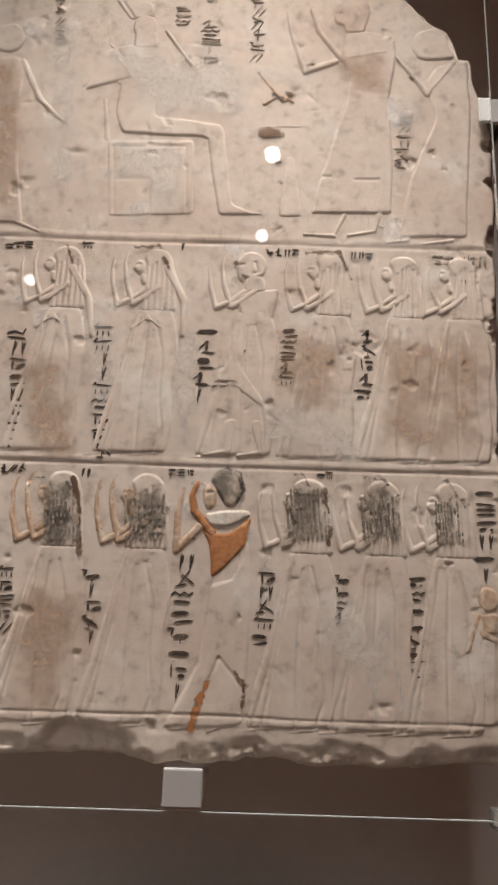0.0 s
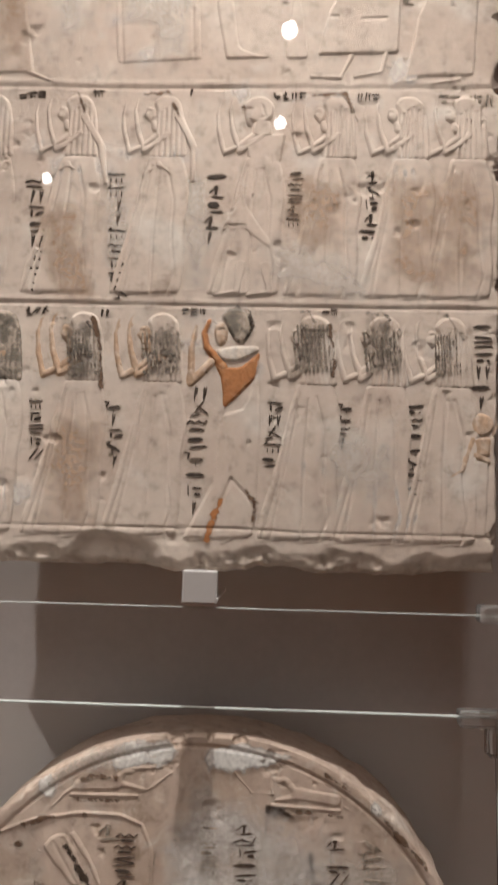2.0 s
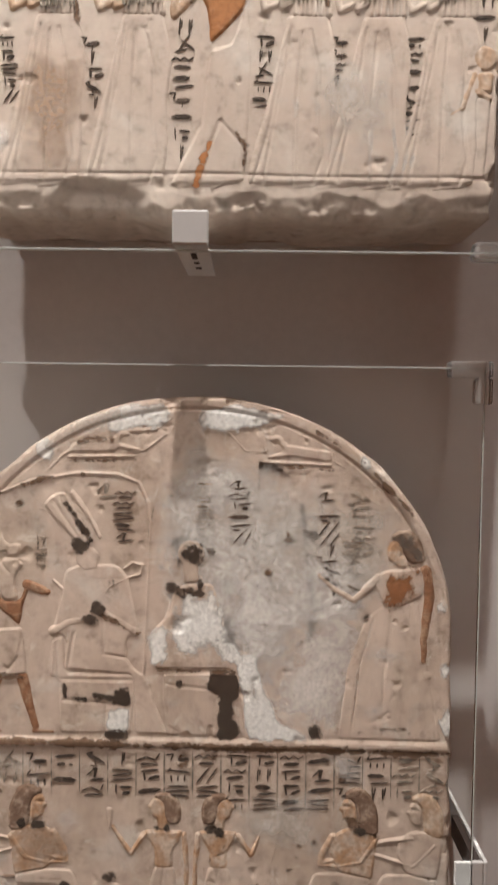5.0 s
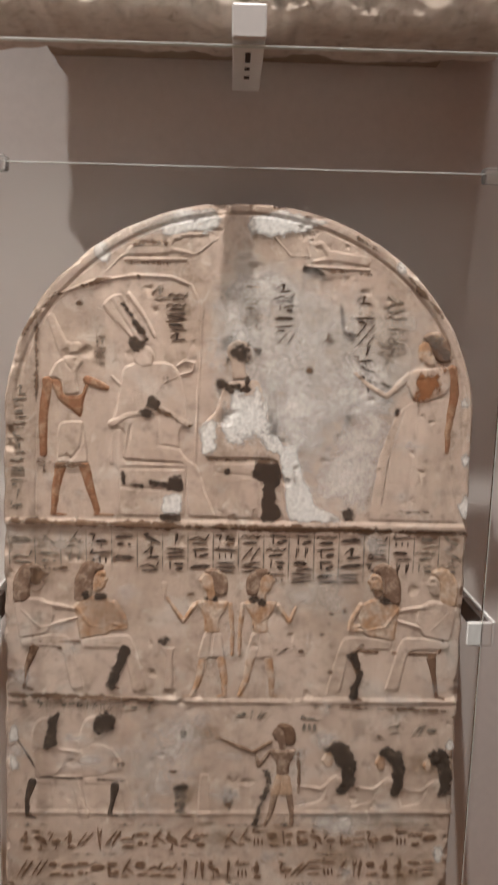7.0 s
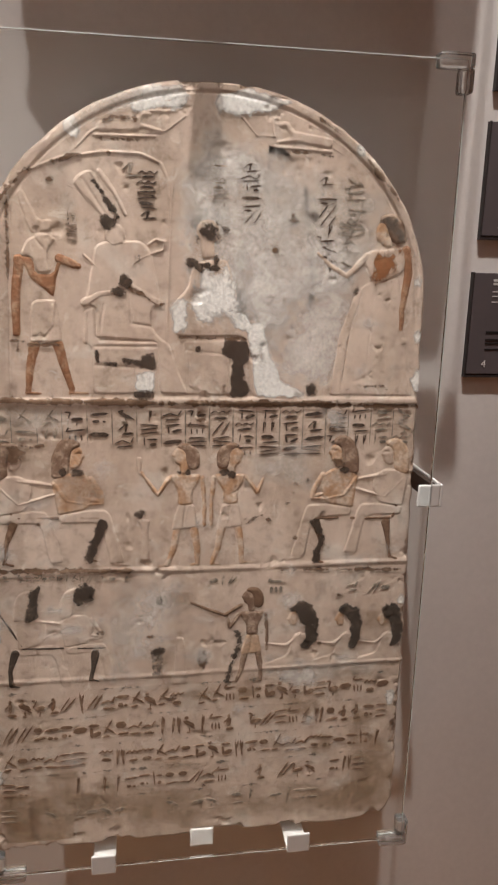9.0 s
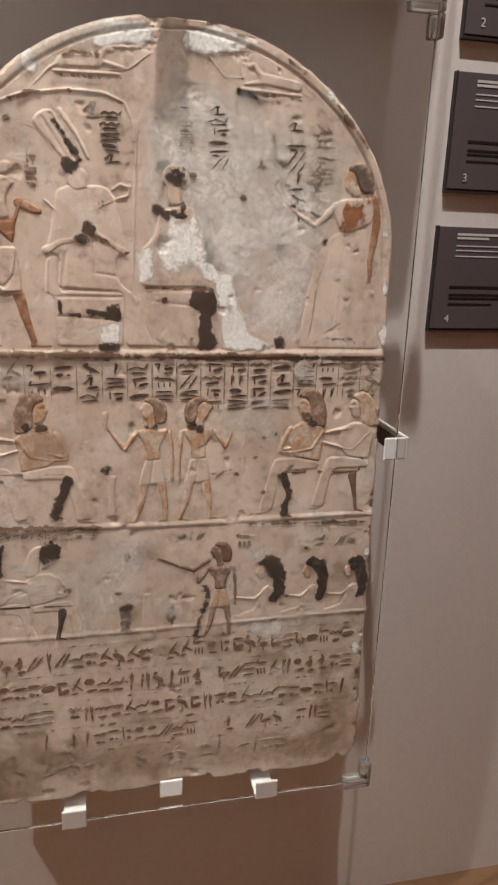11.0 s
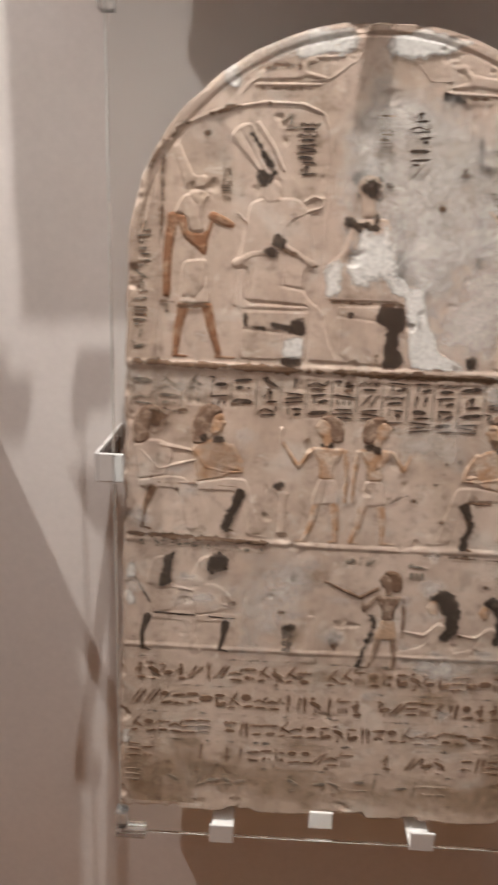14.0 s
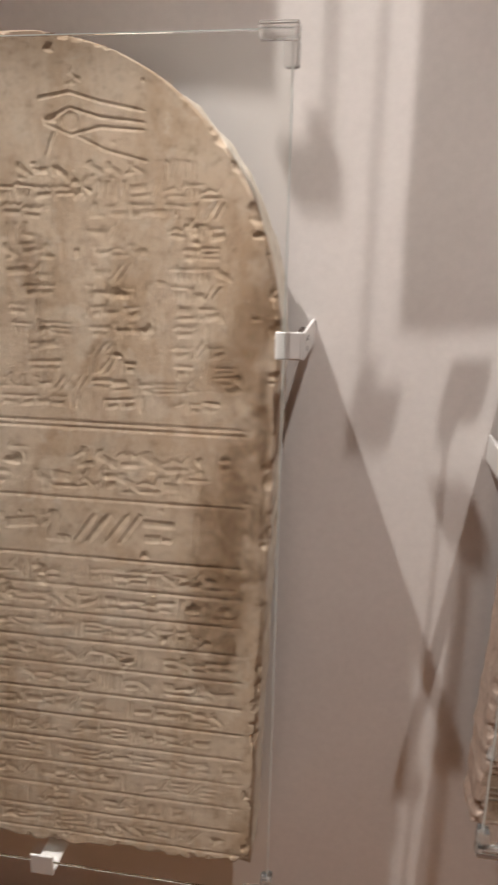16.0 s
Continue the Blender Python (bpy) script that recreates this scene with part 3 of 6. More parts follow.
def ledge(x, z, level, lift, half, seed):
    worn = 0.4 + 0.9 * fbm(x, z * 0 + seed, 25, seed, 3)
    return lift * worn * (1 - smooth(half * 0.6, half * 1.3, np.abs(z - level + (fbm(x, z * 0, 9, seed, 2) - 0.5) * 0.003)))


# register lines
LOW.carve.append(lambda x, z: ledge(x, z, 1.042, 0.0020, 0.0042, 3) + ledge(x, z, 0.822, 0.0014, 0.0030, 4) + ledge(x, z, 0.672, 0.0010, 0.0028, 6))
UP.carve.append(lambda x, z: ledge(x, z, 2.070, 0.0006, 0.0026, 7) - ledge(x, z, 2.064, 0.0012, 0.0013, 7) + ledge(x, z, 1.834, 0.0006, 0.0024, 9) - ledge(x, z, 1.829, 0.0012, 0.0013, 9) - ledge(x, z, 1.606, 0.0009, 0.0013, 12))


def low_rim(x, z):
    """The raised border that follows the arch."""
    left, right = LOW.edges(z)
    k = np.hypot((x + 0.018) / 0.268, (np.maximum(z, 1.155) - 1.155) / 0.247)
    d = np.where(z > 1.155, (1 - k) * 0.25, np.minimum(x - left, right - x))
    worn = 0.25 + 0.9 * fbm(x, z, 28, 44, 3)
    return (0.0013 * worn * (1 - smooth(0.002, 0.006, np.abs(d - 0.006))) - 0.0013 * (1 - smooth(0.0006, 0.0026, np.abs(d - 0.0125)))) * smooth(1.10, 1.2, z)


LOW.carve.append(low_rim)

stela_up = thing("stela", "pale limestone stela with rows of carved figures, mounted high", "stela")
UP.build("slab", stela_up, LIME, "pale limestone slab with a rounded top")
stela_low = thing("stela", "painted round-topped limestone stela with carved scenes", "stela")
LOW.build("slab", stela_low, LIME_LOW, "painted limestone slab with a rounded top")
stela_side = thing("stela", "yellowish limestone stela covered in carved text lines", "stela")
SIDE.build("slab", stela_side, LIME_YELLOW, "yellowish limestone slab with brown stains", flank=FLANK)
# a second high stela hangs beside the first; its shade falls on the wall below it
HIGH = Slab(-1.05, 1.818, 2.34, 2.64, -1.30, -0.813, -1.30, -0.813, 0.755, 0.862, 37)
stela_high = thing("stela", "pale limestone stela mounted high on the wall", "stela")
HIGH.build("slab", stela_high, LIME, "pale limestone slab with a rounded top", 0.006)


# ---- upper stela: carved rows ----


def worshipper(slab, parent, x, z0, tall, woman=True, arm=None, wig=None, wig_lift=0.0030, front=1.0):
    """A standing figure with both hands raised, facing west; sizes follow its height."""
    arm, wig = arm or LIME, wig or LIME
    k = tall / 455.0
    q = lambda dx, dy: (x + dx * k, z0 + (455 - dy) * k)
    robe = [P(q(-38, 140), q(38, 140), q(50, 185), q(56, 235), q(47, 300), q(50, 380), q(42, 447), q(-30, 450), q(-112 * front, 450), q(-101, 390), q(-84, 330), q(-66, 262), q(-54, 205))]
    feet = [S(5 * k, 4 * k, q(-60, 447), q(-118, 453)), S(5 * k, 4 * k, q(20, 447), q(-35, 453))]
    folds = [S(1.2 * k, 1.0 * k, q(-30, 165), q(-40, 230), q(-58, 320), q(-80, 442)), S(1.2 * k, 1.0 * k, q(-12, 175), q(-20, 300), q(-22, 445)),
             S(1.2 * k, 1.0 * k, q(4, 170), q(20, 240), q(18, 330), q(28, 400), q(12, 446)), S(1.2 * k, 1.0 * k, q(-44, 200), q(-66, 330), q(-98, 445))]
    body = relief("figure", slab, parent, LIME, robe + feet, 0.0021, 0.004, 0, 0, folds)
    relief("arm", slab, body, arm, [S(9 * k, 8 * k, q(-20, 96), q(-48, 118), q(-80, 134)), S(8 * k, 5 * k, q(-80, 134), q(-93, 86), q(-96, 46)), S(4.5 * k, 2 * k, q(-96, 48), q(-91, 22), q(-84, 12)), S(2.5 * k, 1.5 * k, q(-94, 40), q(-86, 30))], 0.0024, 0.003)
    relief("arm", slab, body, arm, [S(10 * k, 9 * k, q(2, 92), q(-24, 116), q(-48, 130)), S(8.5 * k, 5 * k, q(-48, 130), q(-64, 82), q(-70, 40)), S(4.5 * k, 2 * k, q(-70, 42), q(-66, 16), q(-58, 6)), S(2.5 * k, 1.5 * k, q(-68, 34), q(-60, 26))], 0.0029, 0.003)
    if woman:
        relief("face", slab, body, arm, [O(q(-38, 48), 13 * k, 20 * k), S(4 * k, 2 * k, q(-46, 44), q(-53, 52)), P(q(-38, 60), q(-20, 60), q(-16, 90), q(-36, 88))], 0.0026, 0.003,
               grooves=[S(1.0 * k, 0.8 * k, q(-48, 42), q(-38, 41)), S(0.8 * k, 0.8 * k, q(-48, 60), q(-41, 60))])
        lines = [S(0.9 * k, 0.9 * k, q(-26 + i * 11, 30 + 8 * abs(i - 3)), q(-30 + i * 12, 146)) for i in range(6)]
        relief("wig", slab, body, wig, [P(q(-36, 22), q(-22, 4), q(6, 0), q(28, 14), q(40, 60), q(46, 150), q(-38, 150), q(-28, 70), q(-26, 40))], wig_lift, 0.004, 0, 0, lines)
    else:
        relief("head", slab, body, arm, [O(q(-8, 36), 34 * k, 33 * k), P(q(-42, 36), q(-30, 20), q(-20, 80), q(-36, 74)), P(q(-20, 60), q(20, 60), q(26, 100), q(-24, 100))], 0.0027, 0.003,
               grooves=[S(1.0 * k, 0.8 * k, q(-36, 36), q(-24, 35)), S(1.2 * k, 1 * k, q(0, 30), q(6, 52), q(-4, 56))])
        relief("torso", slab, body, arm, [P(q(-44, 96), q(54, 84), q(40, 170), q(-24, 180))], 0.0024, 0.004)
    return body


H3 = 1.823 - 1.595
H2 = 2.059 - 1.838
foot3, foot2 = 1.594, 1.836
for px, mat_wig in (((-0.227, 1.782), GREY_PAINT), ((-0.144, 1.785), LIME), ((-0.065, 1.788), LIME), ((0.087, 1.792), LIME), ((0.156, 1.795), LIME), ((0.221, 1.797), LIME)):
    worshipper(UP, stela_up, px[0], foot3, H3, True, TAN_PAINT if px[0] < 0.02 else None, mat_wig)
for px, woman in (((-0.251, 1.951), True), ((-0.162, 1.954), True), ((-0.070, 1.957), True), ((0.029, 1.961), False), ((0.106, 1.963), True), ((0.181, 1.966), True), ((0.240, 1.968), True)):
    worshipper(UP, stela_up, px[0], foot2, H2, woman, None, None, 0.0026)

# the painted man of the lowest row
man = relief("figure", UP, stela_up, LIME, [P((-0.004, 1.722), (0.017, 1.727), (0.030, 1.769), (0.036, 1.718), (0.034, 1.649), (0.030, 1.599), (0.013, 1.596), (-0.041, 1.595), (-0.014, 1.648)), S(0.003, 0.002, (-0.012, 1.598), (-0.038, 1.594)), S(0.003, 0.002, (0.028, 1.603), (-0.001, 1.594))], 0.0022, 0.004,
             grooves=[S(0.0008, 0.0008, (0.007, 1.655), (-0.010, 1.614), (-0.014, 1.596)), S(0.0008, 0.0008, (0.007, 1.655), (0.029, 1.632), (0.027, 1.611)), S(0.0008, 0.0008, (0.016, 1.725), (-0.007, 1.717), (-0.011, 1.648))])
relief("torso", UP, man, ORANGE_PAINT, [P((-0.022, 1.779), (-0.011, 1.768), (0.012, 1.765), (0.033, 1.784), (0.030, 1.756), (0.010, 1.735), (-0.003, 1.723), (-0.007, 1.758))], 0.0027, 0.003, label="orange painted torso")
relief("arm", UP, man, TAN_PAINT, [S(0.005, 0.0045, (-0.016, 1.771), (-0.036, 1.749)), S(0.0045, 0.003, (-0.036, 1.749), (-0.036, 1.786), (-0.032, 1.807))], 0.0028, 0.003)
relief("arm", UP, man, ORANGE_PAINT, [S(0.005, 0.0045, (-0.004, 1.766), (-0.021, 1.786)), S(0.0045, 0.003, (-0.021, 1.786), (-0.024, 1.800), (-0.019, 1.812))], 0.0031, 0.003)
relief("collar", UP, man, GREYBLUE, [P((-0.014, 1.783), (0.000, 1.787), (0.029, 1.789), (0.033, 1.782), (0.012, 1.771), (-0.008, 1.771))], 0.0031, 0.003, label="broad grey collar")
relief("face", UP, man, TAN_PAINT, [O((-0.007, 1.800), 0.0075, 0.0145), S(0.002, 0.001, (-0.010, 1.803), (-0.013, 1.798))], 0.0028, 0.003, grooves=[S(0.0006, 0.0005, (-0.010, 1.803), (-0.005, 1.804))])
relief("wig", UP, man, GREY_PAINT, [P((-0.009, 1.816), (-0.003, 1.826), (0.009, 1.828), (0.020, 1.823), (0.025, 1.809), (0.023, 1.796), (0.013, 1.787), (0.003, 1.795), (-0.005, 1.810))], 0.0036, 0.005, label="grey painted short wig")
paint(UP, man, BLACK_PAINT, [S(0.0024, 0.002, (0.008, 1.828), (0.021, 1.822), (0.024, 1.806), (0.020, 1.795))], 0.0030, 0.002)
paint(UP, man, ORANGE_PAINT, [S(0.004, 0.002, (-0.003, 1.634), (-0.012, 1.610), (-0.015, 1.596))], 0.0022, 0.004)
paint(UP, man, BROWN_PAINT, [S(0.0016, 0.001, (0.021, 1.644), (0.030, 1.632), (0.028, 1.610))], 0.0022, 0.003)

# worn paint on the wigs of the lowest row
paint(UP, stela_up, WIG_PAINT, [P((-0.162, 1.793), (-0.134, 1.793), (-0.131, 1.767), (-0.159, 1.763))], 0.0029, 0.022)
paint(UP, stela_up, WIG_PAINT, [P((-0.166, 1.811), (-0.137, 1.812), (-0.127, 1.751), (-0.159, 1.750))], 0.0027, 0.012)
paint(UP, stela_up, WIG_PAINT, [P((-0.087, 1.806), (-0.051, 1.810), (-0.043, 1.754), (-0.082, 1.751))], 0.0027, 0.014)
paint(UP, stela_up, WIG_PAINT, [P((-0.082, 1.784), (-0.046, 1.788), (-0.044, 1.757), (-0.078, 1.754))], 0.0027, 0.028)
paint(UP, stela_up, WIG_PAINT, [P((0.067, 1.813), (0.094, 1.814), (0.103, 1.760), (0.068, 1.757))], 0.0027, 0.016)
paint(UP, stela_up, WIG_PAINT, [P((0.136, 1.817), (0.162, 1.817), (0.173, 1.761), (0.135, 1.758))], 0.0027, 0.018)
paint(UP, stela_up, WIG_PAINT, [P((0.208, 1.802), (0.224, 1.802), (0.223, 1.760), (0.208, 1.758))], 0.0029, 0.014)
for a, b, c in (((-0.174, 1.812), (-0.147, 1.816), (-0.133, 1.796)), ((0.061, 1.823), (0.079, 1.823), (0.098, 1.793)), ((0.192, 1.817), (0.216, 1.822), (0.232, 1.797)), ((0.136, 1.822), (0.153, 1.824), (0.170, 1.806))):
    paint(UP, stela_up, GREY_PAINT, [S(0.0012, 0.0016, a, b, c)], 0.0026, 0.003)
# rows of dark curls on those wigs
def curls(corner, across, down, cols, rows, seed):
    rng, strokes = random.Random(seed), []
    for i in range(cols):
        for k in range(rows):
            if rng.random() < 0.80:
                u, v = (i + 0.5) / cols, (k + 0.5 + (rng.random() - 0.5) * 0.3) / rows
                c = (corner[0] + across[0] * u + down[0] * v, corner[1] + across[1] * u + down[1] * v)
                strokes.append((c, abs(down[1]) / rows * (0.30 + 0.25 * rng.random()), abs(across[0]) / cols * (0.18 + 0.16 * rng.random()), 1.57 + (rng.random() - 0.5) * 0.2))
    bars("wig_curls", UP, stela_up, WIG_PAINT, strokes, 0.0004, "worn dark rows of painted curls", 0.0030)


for i, (corner, across, down) in enumerate((((-0.163, 1.800), (0.034, 0.001), (0.004, -0.046)), ((-0.088, 1.800), (0.040, 0.001), (0.004, -0.044)), ((0.062, 1.810), (0.038, 0.001), (0.005, -0.048)), ((0.132, 1.806), (0.038, 0.001), (0.004, -0.043)), ((0.203, 1.802), (0.026, 0.001), (0.001, -0.040)))):
    curls(corner, across, down, 9, 7, 300 + i)
# the small figure by the edge
child = relief("figure", UP, stela_up, TAN_PAINT, [O((0.249, 1.713), 0.012, 0.012), P((0.240, 1.702), (0.259, 1.702), (0.257, 1.680), (0.241, 1.684)), S(0.0045, 0.003, (0.240, 1.699), (0.230, 1.669), (0.215, 1.660)), S(0.005, 0.004, (0.242, 1.684), (0.254, 1.677))], 0.0024, 0.003)
relief("figure", UP, stela_up, LIME, [P((0.239, 1.679), (0.257, 1.680), (0.252, 1.604), (0.208, 1.602), (0.230, 1.645))], 0.0016, 0.003)

# top row: seated god on a throne, attendants and an offering stand
god = relief("figure", UP, stela_up, LIME, [P((-0.143, 2.297), (-0.116, 2.307), (-0.072, 2.307), (-0.062, 2.285), (-0.044, 2.250), (-0.085, 2.256), (-0.084, 2.214), (-0.051, 2.212), (-0.009, 2.205), (-0.003, 2.159), (0.003, 2.111), (0.020, 2.103), (0.047, 2.098), (-0.012, 2.094), (-0.023, 2.152), (-0.028, 2.188), (-0.068, 2.188), (-0.120, 2.190), (-0.129, 2.218), (-0.126, 2.254), (-0.166, 2.240))], 0.0024, 0.004,
             grooves=[S(0.0008, 0.0008, (-0.166, 2.242), (-0.110, 2.262)), S(0.0008, 0.0008, (-0.044, 2.249), (-0.101, 2.269)), S(0.0008, 0.0008, (-0.134, 2.302), (-0.118, 2.277))])
relief("head", UP, god, LIME, [O((-0.103, 2.329), 0.014, 0.017), P((-0.114, 2.322), (-0.088, 2.323), (-0.084, 2.299), (-0.115, 2.298))], 0.0028, 0.003)
relief("crown", UP, god, LIME, [P((-0.120, 2.337), (-0.172, 2.414), (-0.157, 2.423), (-0.120, 2.368), (-0.094, 2.362), (-0.091, 2.342))], 0.0024, 0.003, grooves=[S(0.0008, 0.0008, (-0.163, 2.415), (-0.115, 2.339))])
relief("sceptre", UP, god, LIME, [S(0.0026, 0.0034, (-0.078, 2.324), (-0.055, 2.290), (-0.030, 2.258)), S(0.002, 0.002, (-0.140, 2.304), (-0.112, 2.279))], 0.003, 0.003)
throne = relief("throne", UP, stela_up, LIME, [P((-0.134, 2.182), (-0.040, 2.186), (-0.036, 2.095), (-0.127, 2.090))], 0.0014, 0.003,
                grooves=[S(0.0008, 0.0008, (-0.126, 2.174), (-0.049, 2.177), (-0.045, 2.097)), S(0.0008, 0.0008, (-0.123, 2.135), (-0.086, 2.136), (-0.083, 2.095)), S(0.0008, 0.0008, (-0.126, 2.174), (-0.120, 2.093))])
relief("seat_back", UP, throne, LIME, [S(0.004, 0.003, (-0.134, 2.184), (-0.140, 2.232))], 0.0016, 0.003)
consort = relief("figure", UP, stela_up, LIME, [P((-0.292, 2.281), (-0.238, 2.286), (-0.230, 2.269), (-0.230, 2.214), (-0.224, 2.145), (-0.212, 2.079), (-0.267, 2.076)), S(0.005, 0.004, (-0.234, 2.278), (-0.211, 2.231), (-0.192, 2.211)), S(0.004, 0.003, (-0.192, 2.211), (-0.177, 2.199)), S(0.004, 0.003, (-0.220, 2.081), (-0.196, 2.071))], 0.0022, 0.004)
relief("head", UP, consort, LIME, [O((-0.252, 2.308), 0.018, 0.02), S(0.003, 0.002, (-0.249, 2.317), (-0.236, 2.325))], 0.0026, 0.003)
relief("staff", UP, stela_up, LIME, [S(0.0013, 0.0013, (-0.194, 2.397), (-0.166, 2.093))], 0.001, 0.002)
priest = relief("figure", UP, stela_up, LIME, [P((0.118, 2.244), (0.170, 2.249), (0.173, 2.159), (0.170, 2.102), (0.083, 2.100), (0.098, 2.163)), S(0.004, 0.003, (0.120, 2.100), (0.109, 2.076)), S(0.004, 0.003, (0.109, 2.076), (0.079, 2.077)), S(0.004, 0.003, (0.156, 2.102), (0.152, 2.083), (0.123, 2.077))], 0.0024, 0.004,
                grooves=[S(0.0008, 0.0008, (0.086, 2.145), (0.105, 2.145)), S(0.0008, 0.0008, (0.131, 2.142), (0.156, 2.143)), S(0.0007, 0.0007, (0.122, 2.242), (0.099, 2.156))])
relief("torso", UP, priest, LIME, [P((0.119, 2.329), (0.149, 2.334), (0.177, 2.325), (0.180, 2.300), (0.174, 2.268), (0.170, 2.241), (0.121, 2.238), (0.124, 2.267), (0.116, 2.294))], 0.0027, 0.004)
relief("arm", UP, priest, LIME, [S(0.005, 0.004, (0.111, 2.291), (0.078, 2.277), (0.077, 2.275)), S(0.004, 0.003, (0.077, 2.275), (0.061, 2.329), (0.057, 2.353))], 0.0026, 0.003)
relief("arm", UP, priest, LIME, [S(0.005, 0.0045, (0.165, 2.306), (0.118, 2.293)), S(0.0045, 0.003, (0.118, 2.293), (0.092, 2.330), (0.084, 2.359))], 0.0031, 0.003)
relief("head", UP, priest, LIME, [P((0.111, 2.358), (0.116, 2.375), (0.131, 2.383), (0.146, 2.378), (0.151, 2.359), (0.146, 2.339), (0.143, 2.328), (0.120, 2.328), (0.119, 2.338), (0.111, 2.339), (0.107, 2.348))], 0.0027, 0.003, grooves=[S(0.0006, 0.0006, (0.111, 2.354), (0.117, 2.355)), S(0.0007, 0.0007, (0.135, 2.363), (0.139, 2.355), (0.135, 2.348))])
lady = relief("figure", UP, stela_up, LIME, [P((0.221, 2.289), (0.257, 2.298), (0.259, 2.232), (0.248, 2.078), (0.174, 2.075), (0.188, 2.146), (0.218, 2.220), (0.209, 2.267)), S(0.004, 0.003, (0.185, 2.074), (0.167, 2.071)), S(0.004, 0.003, (0.232, 2.075), (0.202, 2.070))], 0.0022, 0.004)
relief("arm", UP, lady, LIME, [S(0.005, 0.0045, (0.240, 2.292), (0.211, 2.252)), S(0.0045, 0.003, (0.211, 2.252), (0.191, 2.281), (0.174, 2.303))], 0.0028, 0.003)
relief("head", UP, lady, LIME, [P((0.193, 2.311), (0.200, 2.333), (0.220, 2.341), (0.237, 2.331), (0.244, 2.298), (0.221, 2.295), (0.202, 2.295))], 0.0027, 0.004)
stand = relief("offering_stand", UP, stela_up, LIME, [P((0.057, 2.168), (0.067, 2.169), (0.077, 2.096), (0.050, 2.095)), S(0.002, 0.002, (0.028, 2.204), (0.084, 2.207))], 0.0015, 0.003)
relief("lotus", UP, stand, TAN_PAINT, [S(0.0016, 0.004, (0.026, 2.273), (0.044, 2.250), (0.054, 2.239)), S(0.002, 0.003, (0.065, 2.236), (0.051, 2.246), (0.033, 2.233))], 0.0018, 0.002)
paint(UP, stand, BROWN_PAINT, [O((0.041, 2.197), 0.009, 0.004)], 0.0015, 0.006)
paint(UP, stand, GREY_PAINT, [S(0.002, 0.001, (0.044, 2.245), (0.065, 2.231))], 0.0015, 0.004)

# painted columns of signs
ink = "column of black painted signs"
for i, (a, b, w) in enumerate((((-0.205, 1.966), (-0.194, 1.838), 0.021), ((-0.120, 1.971), (-0.113, 1.834), 0.021), ((-0.017, 1.974), (-0.022, 1.891), 0.021), ((0.065, 1.974), (0.062, 1.911), 0.017), ((0.142, 1.974), (0.139, 1.898), 0.019),
                               ((-0.191, 1.731), (-0.186, 1.669), 0.016), ((-0.111, 1.731), (-0.109, 1.663), 0.020), ((-0.026, 1.747), (-0.031, 1.618), 0.022), ((0.049, 1.734), (0.044, 1.666), 0.020), ((0.117, 1.733), (0.114, 1.687), 0.015),
                               ((0.186, 1.734), (0.179, 1.641), 0.019), ((0.253, 1.819), (0.247, 1.727), 0.021))):
    column(UP, stela_up, BLACK_PAINT, a, b, w, 31 + i, w * 1.2, label=ink)
for i, (a, b, w) in enumerate((((-0.032, 2.342), (-0.028, 2.282), 0.024), ((0.022, 2.374), (0.024, 2.288), 0.018), ((-0.201, 2.365), (-0.195, 2.299), 0.012), ((0.188, 2.228), (0.179, 2.158), 0.018), ((-0.062, 2.360), (-0.060, 2.332), 0.02), ((-0.032, 2.420), (-0.029, 2.364), 0.02))):
    column(UP, stela_up, GREY_PAINT, a, b, w, 61 + i, w * 0.8, label="column of faint grey painted signs")
for i, (a, b) in enumerate((((-0.228, 2.054), (-0.199, 2.055)), ((-0.150, 2.057), (-0.137, 2.056)), ((-0.053, 2.058), (-0.040, 2.058)), ((0.039, 2.054), (0.074, 2.056)), ((0.125, 2.054), (0.149, 2.055)), ((-0.207, 1.821), (-0.182, 1.822)), ((-0.132, 1.821), (-0.119, 1.818)), ((-0.048, 1.823), (-0.022, 1.821)), ((0.093, 1.824), (0.109, 1.823)))):
    line(UP, stela_up, BLACK_PAINT, a, b, 0.010, 81 + i, 0.011, label="short line of black painted signs")
line(UP, stela_up, GREY_PAINT, (0.210, 2.053), (0.267, 2.052), 0.015, 95, 0.013, label="short line of faint grey signs")
paint(UP, stela_up, GREYBLUE, [P((-0.134, 1.961), (-0.103, 1.962), (-0.098, 1.858), (-0.122, 1.851))], 0.0001, 0.03)
paint(UP, stela_up, GREYBLUE, [P((-0.125, 2.179), (-0.049, 2.175), (-0.048, 2.097), (-0.080, 2.096), (-0.088, 2.137), (-0.119, 2.137))], 0.0016, 0.02)
paint(UP, stela_up, GREYBLUE, [P((-0.055, 1.964), (-0.027, 1.965), (-0.021, 1.843), (-0.042, 1.843))], 0.0001, 0.03)
paint(UP, priest, TAN_PAINT, [P((0.112, 2.290), (0.162, 2.296), (0.166, 2.250), (0.120, 2.246))], 0.0028, 0.04)
paint(UP, priest, TAN_PAINT, [O((0.125, 2.345), 0.02, 0.022)], 0.0028, 0.03)
paint(UP, consort, TAN_PAINT, [P((-0.273, 2.278), (-0.238, 2.280), (-0.219, 2.091), (-0.250, 2.083))], 0.0022, 0.03)
